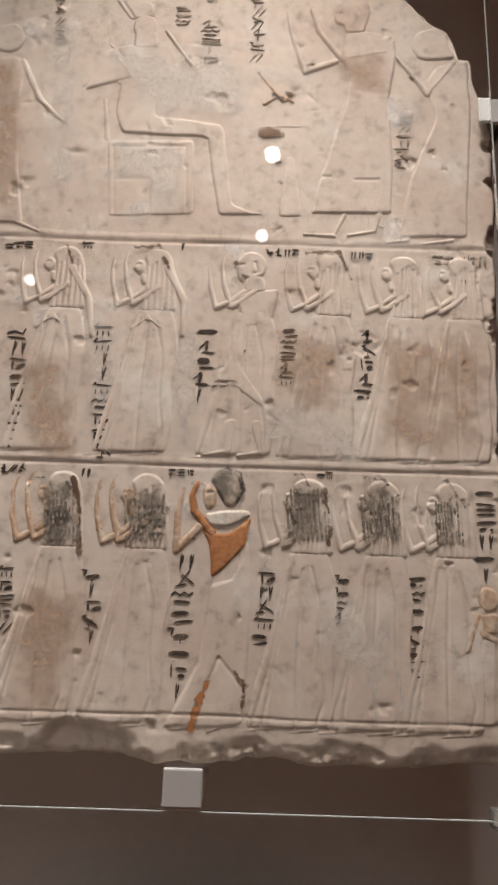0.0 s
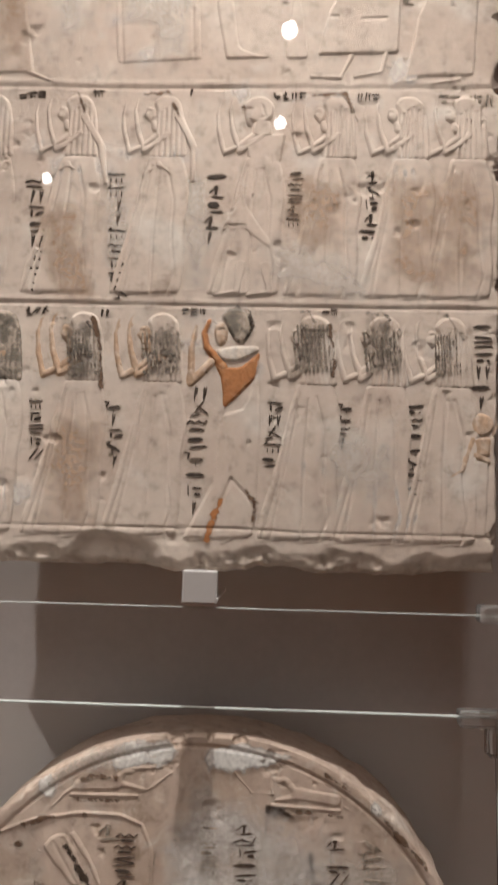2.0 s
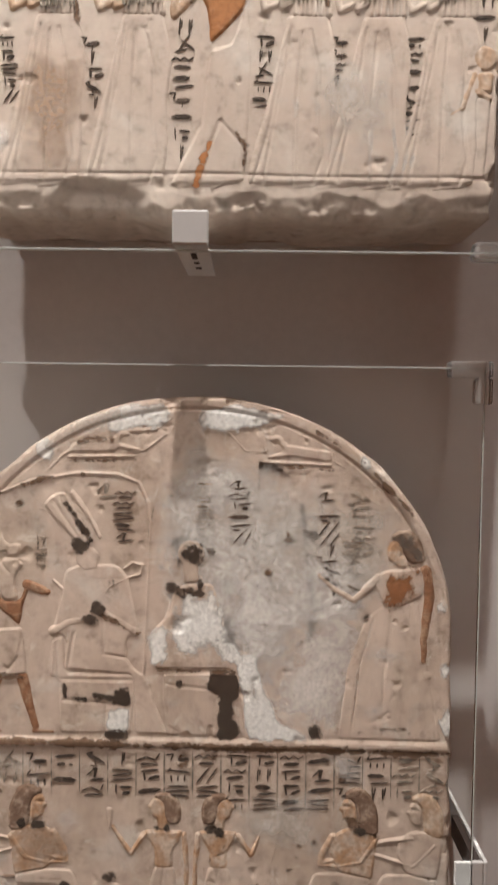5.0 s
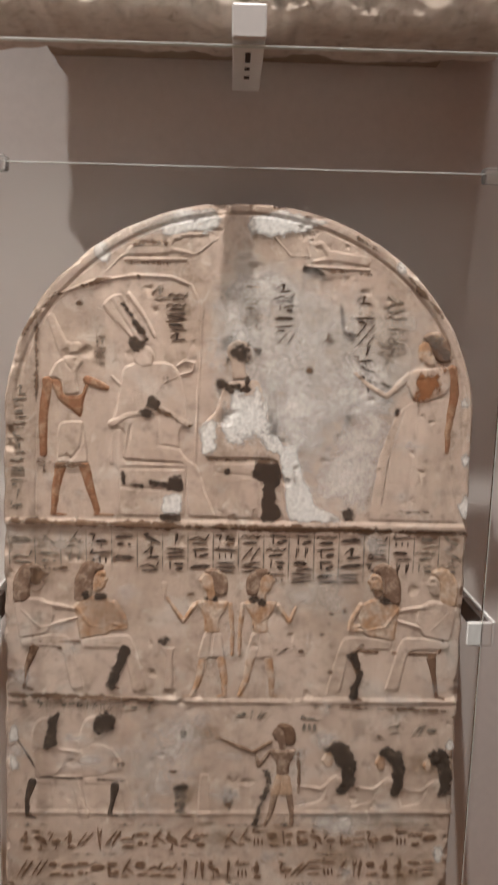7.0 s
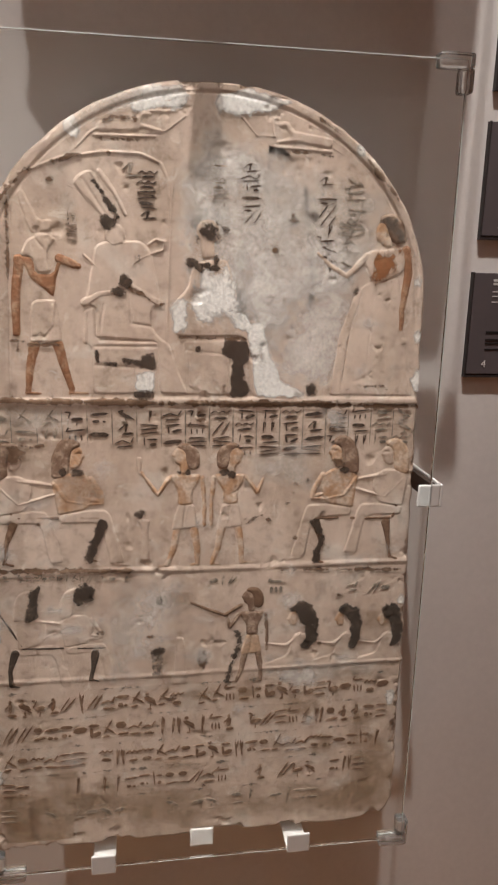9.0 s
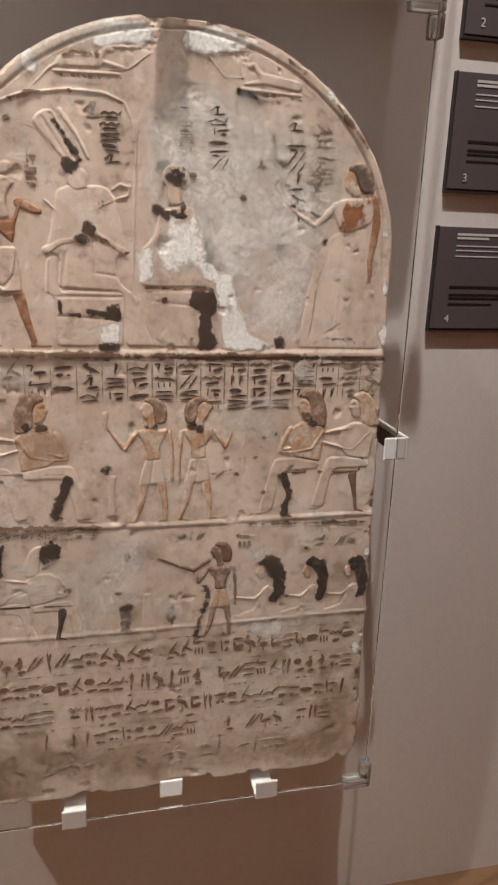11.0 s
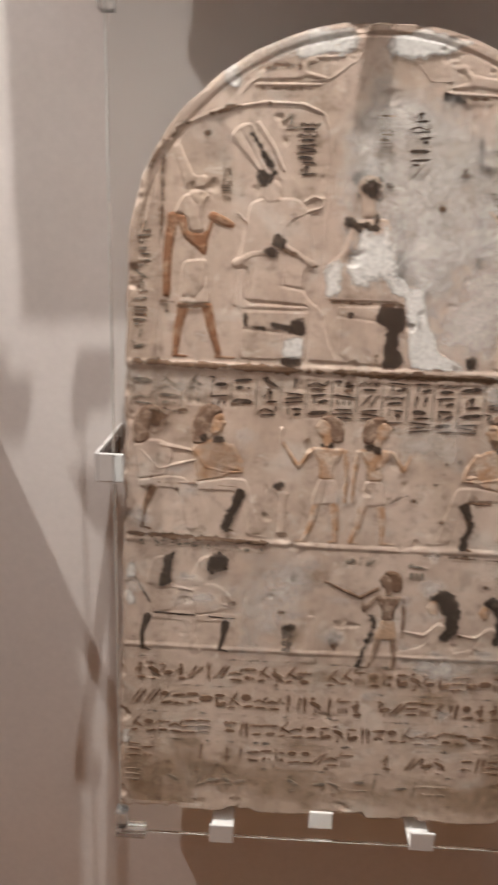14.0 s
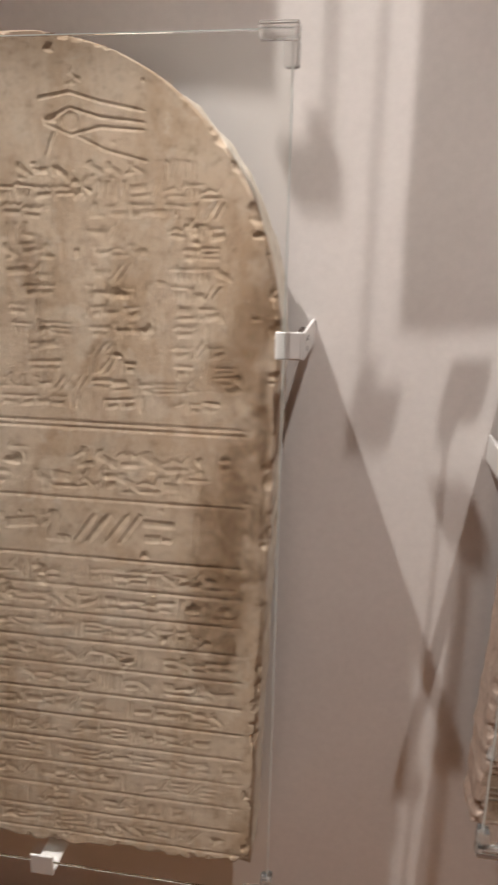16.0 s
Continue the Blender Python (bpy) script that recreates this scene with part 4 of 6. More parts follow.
for a, b, c, d in (((-0.198, 1.929), (-0.148, 1.931), (-0.143, 1.845), (-0.178, 1.844)), ((0.069, 1.962), (0.114, 1.964), (0.109, 1.893), (0.076, 1.892)), ((0.159, 1.965), (0.256, 1.968), (0.250, 1.863), (0.169, 1.861)), ((-0.179, 1.706), (-0.127, 1.708), (-0.124, 1.611), (-0.163, 1.610))):
    paint(UP, stela_up, TAN_PAINT, [P(a, b, c, d)], 0.0022, 0.05)
for a, b, c, d in (((0.048, 1.891), (0.136, 1.871), (0.136, 1.843), (0.049, 1.840)), ((0.094, 1.700), (0.166, 1.702), (0.159, 1.619), (0.099, 1.618)), ((-0.208, 2.319), (-0.171, 2.320), (-0.160, 2.127), (-0.189, 2.125)), ((-0.137, 2.291), (0.002, 2.281), (0.004, 2.223), (-0.082, 2.220))):
    paint(UP, stela_up, GREYBLUE, [P(a, b, c, d)], 0.0022, 0.06)
# middle row: apron and legs of the man, hanging arms and knotted sashes of the first women
apron = relief("apron", UP, stela_up, LIME, [P((0.012, 1.959), (0.016, 1.936), (0.044, 1.895), (0.042, 1.885), (0.026, 1.895), (0.013, 1.907), (-0.013, 1.906))], 0.0029, 0.004, grooves=[S(0.0007, 0.0007, (0.012, 1.957), (-0.008, 1.917)), S(0.0007, 0.0007, (-0.012, 1.912), (0.013, 1.912))])
for top, foot in (((0.010, 1.870), (0.007, 1.844)), ((0.035, 1.870), (0.040, 1.844))):
    relief("leg", UP, apron, LIME, [S(0.0075, 0.005, top, foot), S(0.004, 0.003, foot, off(foot, -0.022, -0.004))], 0.0031, 0.003)
for a, b, c in (((-0.157, 2.030), (-0.138, 1.997), (-0.132, 1.958)), ((-0.060, 2.033), (-0.042, 1.998), (-0.042, 1.961))):
    relief("arm", UP, stela_up, LIME, [S(0.006, 0.0045, a, b), S(0.0045, 0.0035, b, c)], 0.0031, 0.003)
for p in ((-0.172, 1.977), (-0.077, 1.978)):
    relief("sash", UP, stela_up, LIME, [S(0.0028, 0.0018, p, off(p, -0.016, -0.012)), S(0.0028, 0.0018, p, off(p, 0.017, -0.012)), O(p, 0.005, 0.005)], 0.0034, 0.0025)
# dark contour lines drawn along the wigs and arms
for a, b, c in (((-0.190, 2.053), (-0.166, 2.058), (-0.157, 2.035)), ((-0.095, 2.055), (-0.069, 2.057), (-0.059, 2.032)), ((0.082, 2.055), (0.114, 2.057), (0.127, 2.026)), ((-0.136, 1.812), (-0.128, 1.786), (-0.124, 1.744)), ((0.101, 1.809), (0.105, 1.782), (0.104, 1.759))):
    paint(UP, stela_up, BROWN_PAINT, [S(0.0008, 0.0012, a, b, c)], 0.0026, 0.002)


# ---- painted stela: arched scene ----
LL = LIME_LOW


def rel(name, mat, shapes, lift=0.0022, soft=0.0035, parent=None, grooves=(), label="", ragged=0.0):
    return relief(name, LOW, parent or stela_low, mat, shapes, lift, soft, 0, ragged, grooves, label)


def flake(mat, shapes, parent=None, base=0.0022, ragged=0.006, label=""):
    return paint(LOW, parent or stela_low, mat, shapes, base, ragged, label)


# dark painted register lines
flake(BROWN_PAINT, [S(0.0036, 0.0036, (-0.280, 1.044), (-0.093, 1.041)), S(0.003, 0.003, (-0.093, 1.040), (0.131, 1.038))], base=0.0018, ragged=0.004, label="dark painted register line")
flake(BROWN_PAINT, [S(0.0032, 0.0036, (0.124, 1.037), (0.249, 1.034))], base=0.0018, ragged=0.004, label="dark painted register line")
flake(BROWN_PAINT, [S(0.0022, 0.0020, (-0.286, 0.829), (-0.111, 0.823))], base=0.0012, ragged=0.003, label="dark painted register line")
flake(BROWN_PAINT, [S(0.0013, 0.0013, (0.079, 0.816), (0.245, 0.810))], base=0.0012, ragged=0.003, label="dark painted register line")
# recumbent animals on shrines under the arch
beast = rel("recumbent_animal", LL, [S(0.007, 0.008, (-0.139, 1.349), (-0.102, 1.352)), S(0.006, 0.004, (-0.102, 1.352), (-0.094, 1.363)), O((-0.091, 1.364), 0.009, 0.005), S(0.002, 0.001, (-0.097, 1.366), (-0.099, 1.372)), S(0.004, 0.003, (-0.096, 1.351), (-0.075, 1.347)), S(0.003, 0.002, (-0.139, 1.349), (-0.153, 1.341), (-0.168, 1.325))], 0.0024)
rel("plinth", LL, [P((-0.150, 1.342), (-0.079, 1.343), (-0.079, 1.338), (-0.150, 1.337))], 0.0022, 0.002, beast)
flake(GREY_PAINT, [S(0.001, 0.001, (-0.138, 1.354), (-0.107, 1.357))], beast, 0.0024, 0.002)
beast2 = rel("recumbent_animal", LL, [S(0.007, 0.007, (0.078, 1.348), (0.117, 1.343)), S(0.005, 0.004, (0.078, 1.348), (0.068, 1.359)), O((0.064, 1.360), 0.009, 0.005), S(0.003, 0.002, (0.117, 1.342), (0.137, 1.330)), S(0.004, 0.003, (0.074, 1.344), (0.058, 1.341))], 0.0020)
rel("plinth", LL, [P((0.050, 1.339), (0.123, 1.336), (0.123, 1.331), (0.051, 1.334))], 0.0018, 0.002, beast2)
rel("ribbon", LL, [S(0.0016, 0.0016, (-0.090, 1.344), (-0.069, 1.347), (-0.047, 1.364))], 0.0018, 0.002)
rel("ribbon", LL, [S(0.0016, 0.0016, (0.016, 1.366), (0.034, 1.347), (0.055, 1.347), (0.052, 1.353))], 0.0018, 0.002)
rel("bundle", LL, [P((-0.093, 1.369), (-0.054, 1.371), (-0.054, 1.367), (-0.093, 1.363)), P((-0.084, 1.379), (-0.059, 1.381), (-0.059, 1.377), (-0.084, 1.374))], 0.0018, 0.002)
# the light glowing on the apex is painted in as a white film
flake(WHITE_PAINT, [P((-0.013, 1.387), (0.026, 1.395), (0.053, 1.387), (0.075, 1.384), (0.042, 1.372), (-0.013, 1.368))], base=0.0024, ragged=0.012, label="white patch painted for the bright glow on the apex")
flake(WHITE_PAINT, [P((-0.113, 1.382), (-0.051, 1.391), (-0.050, 1.379), (-0.101, 1.367))], base=0.0010, ragged=0.02)
flake(GREYBLUE, [S(0.008, 0.008, (-0.184, 1.338), (-0.142, 1.368), (-0.095, 1.386))], base=0.0018, ragged=0.012)
# canopy
rel("canopy", LL, [S(0.0034, 0.0034, (-0.229, 1.297), (-0.185, 1.315), (-0.138, 1.323), (-0.096, 1.322), (-0.075, 1.314), (-0.066, 1.295), (-0.064, 1.276))], 0.0026, 0.003, grooves=[S(0.0006, 0.0006, (-0.229, 1.300), (-0.185, 1.317), (-0.137, 1.325), (-0.096, 1.325), (-0.072, 1.315), (-0.064, 1.295))])
rel("canopy_column", LL, [S(0.0030, 0.0030, (-0.063, 1.275), (-0.072, 1.051))], 0.0016, 0.003)
rel("canopy_column", LL, [S(0.0026, 0.0026, (-0.242, 1.283), (-0.252, 1.053))], 0.0016, 0.003)
flake(GREY_PAINT, [S(0.0008, 0.0008, (-0.244, 1.283), (-0.247, 1.179))], base=0.0016, ragged=0.0015)
# falcon-headed god
hawk = rel("figure", LL, [P((-0.224, 1.160), (-0.195, 1.164), (-0.192, 1.149), (-0.189, 1.111), (-0.229, 1.110), (-0.226, 1.137))], 0.0026, grooves=[S(0.0006, 0.0006, (-0.194, 1.158), (-0.199, 1.131), (-0.214, 1.112))])
rel("crown", LL, [P((-0.236, 1.278), (-0.226, 1.283), (-0.210, 1.249), (-0.196, 1.252), (-0.194, 1.237), (-0.221, 1.232)), S(0.0012, 0.001, (-0.200, 1.249), (-0.192, 1.263), (-0.188, 1.271), (-0.193, 1.274))], 0.0022, parent=hawk)
rel("head", LL, [P((-0.235, 1.208), (-0.226, 1.227), (-0.211, 1.236), (-0.197, 1.234), (-0.191, 1.227), (-0.197, 1.223), (-0.202, 1.208), (-0.197, 1.191), (-0.216, 1.188), (-0.221, 1.207))], 0.0028, parent=hawk, grooves=[S(0.0006, 0.0006, (-0.217, 1.232), (-0.212, 1.223), (-0.208, 1.219)), O((-0.202, 1.229), 0.002, 0.002)])
rel("torso", RED_PAINT, [P((-0.235, 1.209), (-0.219, 1.210), (-0.216, 1.190), (-0.198, 1.190), (-0.191, 1.209), (-0.185, 1.207), (-0.193, 1.185), (-0.197, 1.161), (-0.208, 1.172), (-0.224, 1.184), (-0.229, 1.198))], 0.0025, parent=hawk, label="red ochre painted torso")
rel("arm", RED_PAINT, [S(0.0068, 0.005, (-0.234, 1.205), (-0.240, 1.167), (-0.241, 1.123))], 0.0027, parent=hawk)
rel("arm", RED_PAINT, [S(0.006, 0.0055, (-0.190, 1.207), (-0.174, 1.201)), S(0.004, 0.004, (-0.174, 1.201), (-0.169, 1.199))], 0.0027, parent=hawk)
rel("leg", RED_PAINT, [S(0.0072, 0.0042, (-0.222, 1.109), (-0.228, 1.083), (-0.231, 1.056)), S(0.003, 0.002, (-0.233, 1.053), (-0.217, 1.052))], 0.0023, parent=hawk)
rel("leg", RED_PAINT, [S(0.0072, 0.0042, (-0.195, 1.109), (-0.188, 1.080), (-0.181, 1.057)), S(0.003, 0.002, (-0.183, 1.053), (-0.163, 1.052))], 0.0023, parent=hawk)
flake(BROWN_PAINT, [S(0.0012, 0.001, (-0.246, 1.114), (-0.233, 1.113)), S(0.001, 0.001, (-0.240, 1.123), (-0.240, 1.102))], hawk, 0.001, 0.001)
flake(BROWN_PAINT, [S(0.0012, 0.0012, (-0.228, 1.110), (-0.189, 1.110))], hawk, 0.0024, 0.0012)
# mummiform god on a throne
god2 = rel("figure", LL, [P((-0.151, 1.223), (-0.134, 1.230), (-0.097, 1.230), (-0.085, 1.217), (-0.074, 1.162), (-0.086, 1.151), (-0.085, 1.129), (-0.076, 1.119), (-0.065, 1.113), (-0.053, 1.074), (-0.041, 1.050), (-0.079, 1.050), (-0.082, 1.113), (-0.153, 1.117), (-0.150, 1.150), (-0.164, 1.157))], 0.0024, grooves=[S(0.0007, 0.0007, (-0.112, 1.169), (-0.110, 1.135), (-0.083, 1.131)), S(0.0007, 0.0007, (-0.142, 1.156), (-0.148, 1.119))])
rel("head", LL, [O((-0.127, 1.234), 0.013, 0.014), P((-0.137, 1.236), (-0.117, 1.237), (-0.113, 1.222), (-0.137, 1.222))], 0.0029, parent=god2)
rel("crown", LL, [P((-0.175, 1.290), (-0.163, 1.303), (-0.149, 1.304), (-0.120, 1.252), (-0.134, 1.244)), S(0.004, 0.003, (-0.143, 1.302), (-0.126, 1.279), (-0.115, 1.257)), S(0.002, 0.002, (-0.177, 1.286), (-0.165, 1.281), (-0.142, 1.248)), S(0.002, 0.001, (-0.141, 1.246), (-0.103, 1.249))], 0.0026, parent=god2,
    grooves=[S(0.0007, 0.0007, (-0.162, 1.294), (-0.132, 1.248)), S(0.0007, 0.0007, (-0.153, 1.298), (-0.125, 1.251))])
flake(BLACK_PAINT, [O((-0.134, 1.248), 0.008, 0.006), S(0.0012, 0.0012, (-0.149, 1.292), (-0.123, 1.254))], god2, 0.0029, 0.004)
rel("arm", LL, [S(0.006, 0.0048, (-0.163, 1.158), (-0.147, 1.168), (-0.128, 1.171))], 0.0033, parent=god2)
rel("arm", LL, [S(0.006, 0.0048, (-0.079, 1.160), (-0.098, 1.172), (-0.114, 1.182))], 0.0033, parent=god2)
rel("crook", LL, [S(0.0022, 0.0022, (-0.162, 1.211), (-0.141, 1.192), (-0.128, 1.177)), S(0.0024, 0.0022, (-0.124, 1.178), (-0.104, 1.206), (-0.086, 1.215), (-0.073, 1.219), (-0.071, 1.228), (-0.081, 1.231), (-0.089, 1.225))], 0.0034, 0.0025, god2)
flake(BLACK_PAINT, [O((-0.127, 1.171), 0.0085, 0.0050)], god2, 0.0036, 0.008)
flake(BLACK_PAINT, [O((-0.117, 1.183), 0.0060, 0.0055)], god2, 0.0036, 0.007)
flake(GREY_PAINT, [O((-0.104, 1.211), 0.006, 0.005)], god2, 0.003, 0.004)
throne2 = rel("throne", LL, [P((-0.165, 1.151), (-0.151, 1.155), (-0.150, 1.116), (-0.076, 1.115), (-0.080, 1.050), (-0.158, 1.050), (-0.158, 1.108), (-0.169, 1.110))], 0.0018, grooves=[S(0.0008, 0.0008, (-0.151, 1.108), (-0.082, 1.108)), S(0.0008, 0.0008, (-0.152, 1.086), (-0.108, 1.083), (-0.109, 1.053)), S(0.0007, 0.0007, (-0.160, 1.145), (-0.161, 1.112))])
flake(BLACK_PAINT, [P((-0.124, 1.096), (-0.106, 1.094), (-0.098, 1.099), (-0.083, 1.106), (-0.084, 1.082), (-0.104, 1.082), (-0.122, 1.087))], throne2, 0.0018, 0.006, "patch of black paint")
flake(BLACK_PAINT, [S(0.0014, 0.0012, (-0.151, 1.103), (-0.150, 1.090), (-0.130, 1.087))], throne2, 0.0018, 0.003)
flake(WHITE_PAINT, [P((-0.107, 1.079), (-0.085, 1.079), (-0.085, 1.056), (-0.106, 1.054))], throne2, 0.0018, 0.004)
flake(BLACK_PAINT, [P((-0.107, 1.056), (-0.085, 1.053), (-0.085, 1.045), (-0.108, 1.046))], throne2, 0.0018, 0.007)
# seated figure in white
pale = rel("figure", LL, [P((-0.040, 1.203), (-0.025, 1.211), (0.003, 1.212), (0.014, 1.177), (0.018, 1.144), (0.044, 1.140), (0.061, 1.094), (0.074, 1.065), (0.104, 1.048), (0.036, 1.046), (0.029, 1.094), (0.022, 1.120), (-0.059, 1.119), (-0.060, 1.163), (-0.046, 1.176))], 0.0024)
flake(WHITE_PAINT, [P((-0.038, 1.170), (-0.028, 1.197), (-0.009, 1.195), (0.003, 1.210), (0.012, 1.164), (0.010, 1.145), (-0.037, 1.145))], pale, 0.0026, 0.034, "white painted robe")
flake(WHITE_PAINT, [P((-0.059, 1.160), (-0.046, 1.163), (-0.047, 1.129), (-0.061, 1.126))], pale, 0.0026, 0.012)
flake(WHITE_PAINT, [P((0.025, 1.136), (0.044, 1.137), (0.058, 1.094), (0.069, 1.067), (0.101, 1.049), (0.040, 1.048), (0.034, 1.094))], pale, 0.0026, 0.006, "white painted robe")
flake(WHITE_PAINT, [P((0.005, 1.152), (0.024, 1.144), (0.035, 1.133), (0.018, 1.130))], pale, 0.0026, 0.010)
rel("head", LL, [O((-0.021, 1.241), 0.015, 0.016), P((-0.032, 1.233), (-0.013, 1.234), (-0.011, 1.210), (-0.029, 1.209))], 0.0026, parent=pale)
flake(BLACK_PAINT, [O((-0.020, 1.242), 0.014, 0.010)], pale, 0.0027, 0.022, "flaked black painted hair")
for p in ((-0.040, 1.205), (-0.031, 1.199), (-0.022, 1.203), (-0.011, 1.209), (-0.012, 1.200)):
    flake(BLACK_PAINT, [O(p, 0.0032, 0.0028)], pale, 0.0027, 0.006)
flake(BLACK_PAINT, [O((0.010, 1.158), 0.006, 0.005)], pale, 0.0024, 0.008)
chair0 = rel("throne", LL, [P((-0.050, 1.117), (0.029, 1.118), (0.031, 1.048), (-0.048, 1.049))], 0.0015, grooves=[S(0.0008, 0.0008, (-0.044, 1.104), (0.006, 1.099), (0.007, 1.051)), S(0.0008, 0.0008, (-0.046, 1.107), (-0.045, 1.061), (-0.033, 1.053))])
flake(BROWN_PAINT, [S(0.0016, 0.0016, (-0.054, 1.119), (0.025, 1.118))], chair0, 0.0016, 0.003)
flake(BLACK_PAINT, [P((-0.038, 1.109), (-0.027, 1.111), (-0.019, 1.102), (-0.035, 1.100))], chair0, 0.0015, 0.005)
flake(BLACK_PAINT, [P((-0.001, 1.117), (0.029, 1.115), (0.030, 1.099), (0.025, 1.086), (0.029, 1.049), (0.008, 1.048), (0.010, 1.094), (-0.004, 1.103))], chair0, 0.0015, 0.006, "patch of black paint")
# washed grey plaster behind
flake(GREYBLUE, [P((-0.045, 1.326), (0.031, 1.335), (0.089, 1.297), (0.111, 1.239), (0.090, 1.153), (0.038, 1.146), (0.016, 1.213), (-0.042, 1.259))], base=0.0002, ragged=0.045)
flake(GREYBLUE, [P((-0.030, 1.354), (-0.000, 1.361), (0.007, 1.323), (-0.030, 1.310))], base=0.0002, ragged=0.03)
flake(WASH, [P((-0.058, 1.296), (0.000, 1.344), (0.121, 1.320), (0.168, 1.195), (0.131, 1.060), (0.050, 1.060), (0.020, 1.150), (-0.050, 1.160))], base=0.0003, ragged=0.06, label="pale worn wash on the stone")
flake(WASH, [P((0.020, 1.330), (0.070, 1.320), (0.090, 1.180), (0.070, 1.100), (0.030, 1.140), (0.018, 1.210))], base=0.0005, ragged=0.05)
flake(WASH, [P((-0.048, 1.295), (-0.018, 1.300), (-0.010, 1.262), (-0.046, 1.250))], base=0.0006, ragged=0.03)
flake(WASH, [P((-0.12, 0.80), (-0.06, 0.80), (-0.05, 0.70), (-0.12, 0.69))], base=0.0003, ragged=0.07)
rel("staff", LL, [S(0.0016, 0.0016, (0.082, 1.251), (0.078, 1.215), (0.088, 1.196), (0.080, 1.162)), S(0.0014, 0.0014, (0.088, 1.257), (0.102, 1.227), (0.120, 1.203))], 0.0014, 0.002)
# man who offers, by the edge
donor = rel("figure", LL, [P((0.173, 1.189), (0.215, 1.196), (0.227, 1.122), (0.241, 1.046), (0.131, 1.048), (0.138, 1.121), (0.156, 1.173))], 0.0013, grooves=[S(0.0006, 0.0006, (0.169, 1.179), (0.153, 1.121), (0.146, 1.051)), S(0.0006, 0.0006, (0.186, 1.179), (0.180, 1.122), (0.179, 1.051))])
rel("torso", LL, [P((0.164, 1.215), (0.178, 1.228), (0.218, 1.230), (0.223, 1.216), (0.218, 1.199), (0.195, 1.187), (0.178, 1.189))], 0.0027, parent=donor)
flake(RED_PAINT, [P((0.178, 1.218), (0.205, 1.222), (0.210, 1.208), (0.191, 1.192), (0.182, 1.201))], donor, 0.0029, 0.030)
rel("arm", RED_PAINT, [S(0.0072, 0.006, (0.220, 1.225), (0.225, 1.199)), S(0.006, 0.004, (0.225, 1.199), (0.219, 1.154), (0.220, 1.132))], 0.0030, parent=donor)
rel("arm", LL, [S(0.006, 0.005, (0.171, 1.218), (0.147, 1.194)), S(0.005, 0.004, (0.147, 1.194), (0.127, 1.206), (0.111, 1.220))], 0.0030, parent=donor)
rel("wig", HAIR_PAINT, [P((0.181, 1.259), (0.189, 1.269), (0.204, 1.269), (0.216, 1.259), (0.222, 1.233), (0.203, 1.232), (0.192, 1.252))], 0.0031, 0.004, donor)
flake(GREY_PAINT, [P((0.183, 1.260), (0.194, 1.268), (0.209, 1.263), (0.220, 1.236), (0.207, 1.234), (0.197, 1.253))], donor, 0.0033, 0.012)
rel("face", SKIN_PAINT, [O((0.188, 1.246), 0.009, 0.014), P((0.185, 1.241), (0.200, 1.244), (0.203, 1.228), (0.189, 1.228))], 0.0027, parent=donor)
rel("hand", LL, [P((0.216, 1.125), (0.229, 1.122), (0.230, 1.112), (0.219, 1.109))], 0.0022, parent=donor)
altar = rel("offering_table", LL, [S(0.0014, 0.0014, (0.158, 1.060), (0.203, 1.060)), S(0.0014, 0.0014, (0.158, 1.060), (0.151, 1.041)), S(0.0014, 0.0014, (0.203, 1.060), (0.216, 1.041))], 0.0016, 0.002)
flake(BROWN_PAINT, [S(0.0008, 0.0008, (0.154, 1.056), (0.164, 1.061), (0.203, 1.060), (0.215, 1.046))], altar, 0.0014, 0.002)
flake(BLACK_PAINT, [O((0.108, 1.056), 0.006, 0.006)], base=0.0012, ragged=0.007)

# ---- painted stela: text band ----
ink_low = "column of black painted signs"
N_BAND = 19
band_l, band_r = (-0.283, 1.008), (0.248, 1.005)
for i in range(N_BAND - 1):
    q = (i + 0.5) / (N_BAND - 1)
    x = band_l[0] + (band_r[0] - band_l[0]) * q
    deep = 0.062 if 10 <= i <= 13 else (0.050 if i > 4 else 0.042)
    column(LOW, stela_low, BLACK_PAINT if 2 < i < 16 else GREY_PAINT, (x, 1.033), (x, 1.033 - deep), 0.026, 140 + i, 0.028, label=ink_low, gaps=0.03)
rules = []
for i in range(N_BAND):
    x = band_l[0] + (band_r[0] - band_l[0]) * i / (N_BAND - 1)
    deep = 0.064 if 10 <= i <= 14 else 0.050
    rules.append(((x, 1.034 - deep / 2), deep / 2, 0.0010 if 7 < i < 15 else 0.0007, math.pi / 2))
bars("ruled_lines", LOW, stela_low, GREY_PAINT, rules, 0.0004, "thin dark ruled lines")
column(LOW, stela_low, GREY_PAINT, (-0.265, 1.202), (-0.273, 1.057), 0.018, 170, 0.022, label="column of faint painted signs")
for i, (a, b, w) in enumerate((((-0.008, 1.317), (-0.007, 1.260), 0.020), ((0.028, 1.318), (0.031, 1.252), 0.026), ((0.117, 1.307), (0.124, 1.197), 0.026), ((0.149, 1.308), (0.158, 1.240), 0.026), ((-0.108, 1.314), (-0.107, 1.296), 0.03), ((-0.090, 1.306), (-0.092, 1.252), 0.024), ((-0.175, 1.258), (-0.176, 1.224), 0.014), ((0.143, 1.258), (0.148, 1.185), 0.022))):
    column(LOW, stela_low, GREY_PAINT if i not in (1, 2, 5) else BLACK_PAINT, a, b, w, 180 + i, w * 0.7, label="column of painted signs", gaps=0.1)
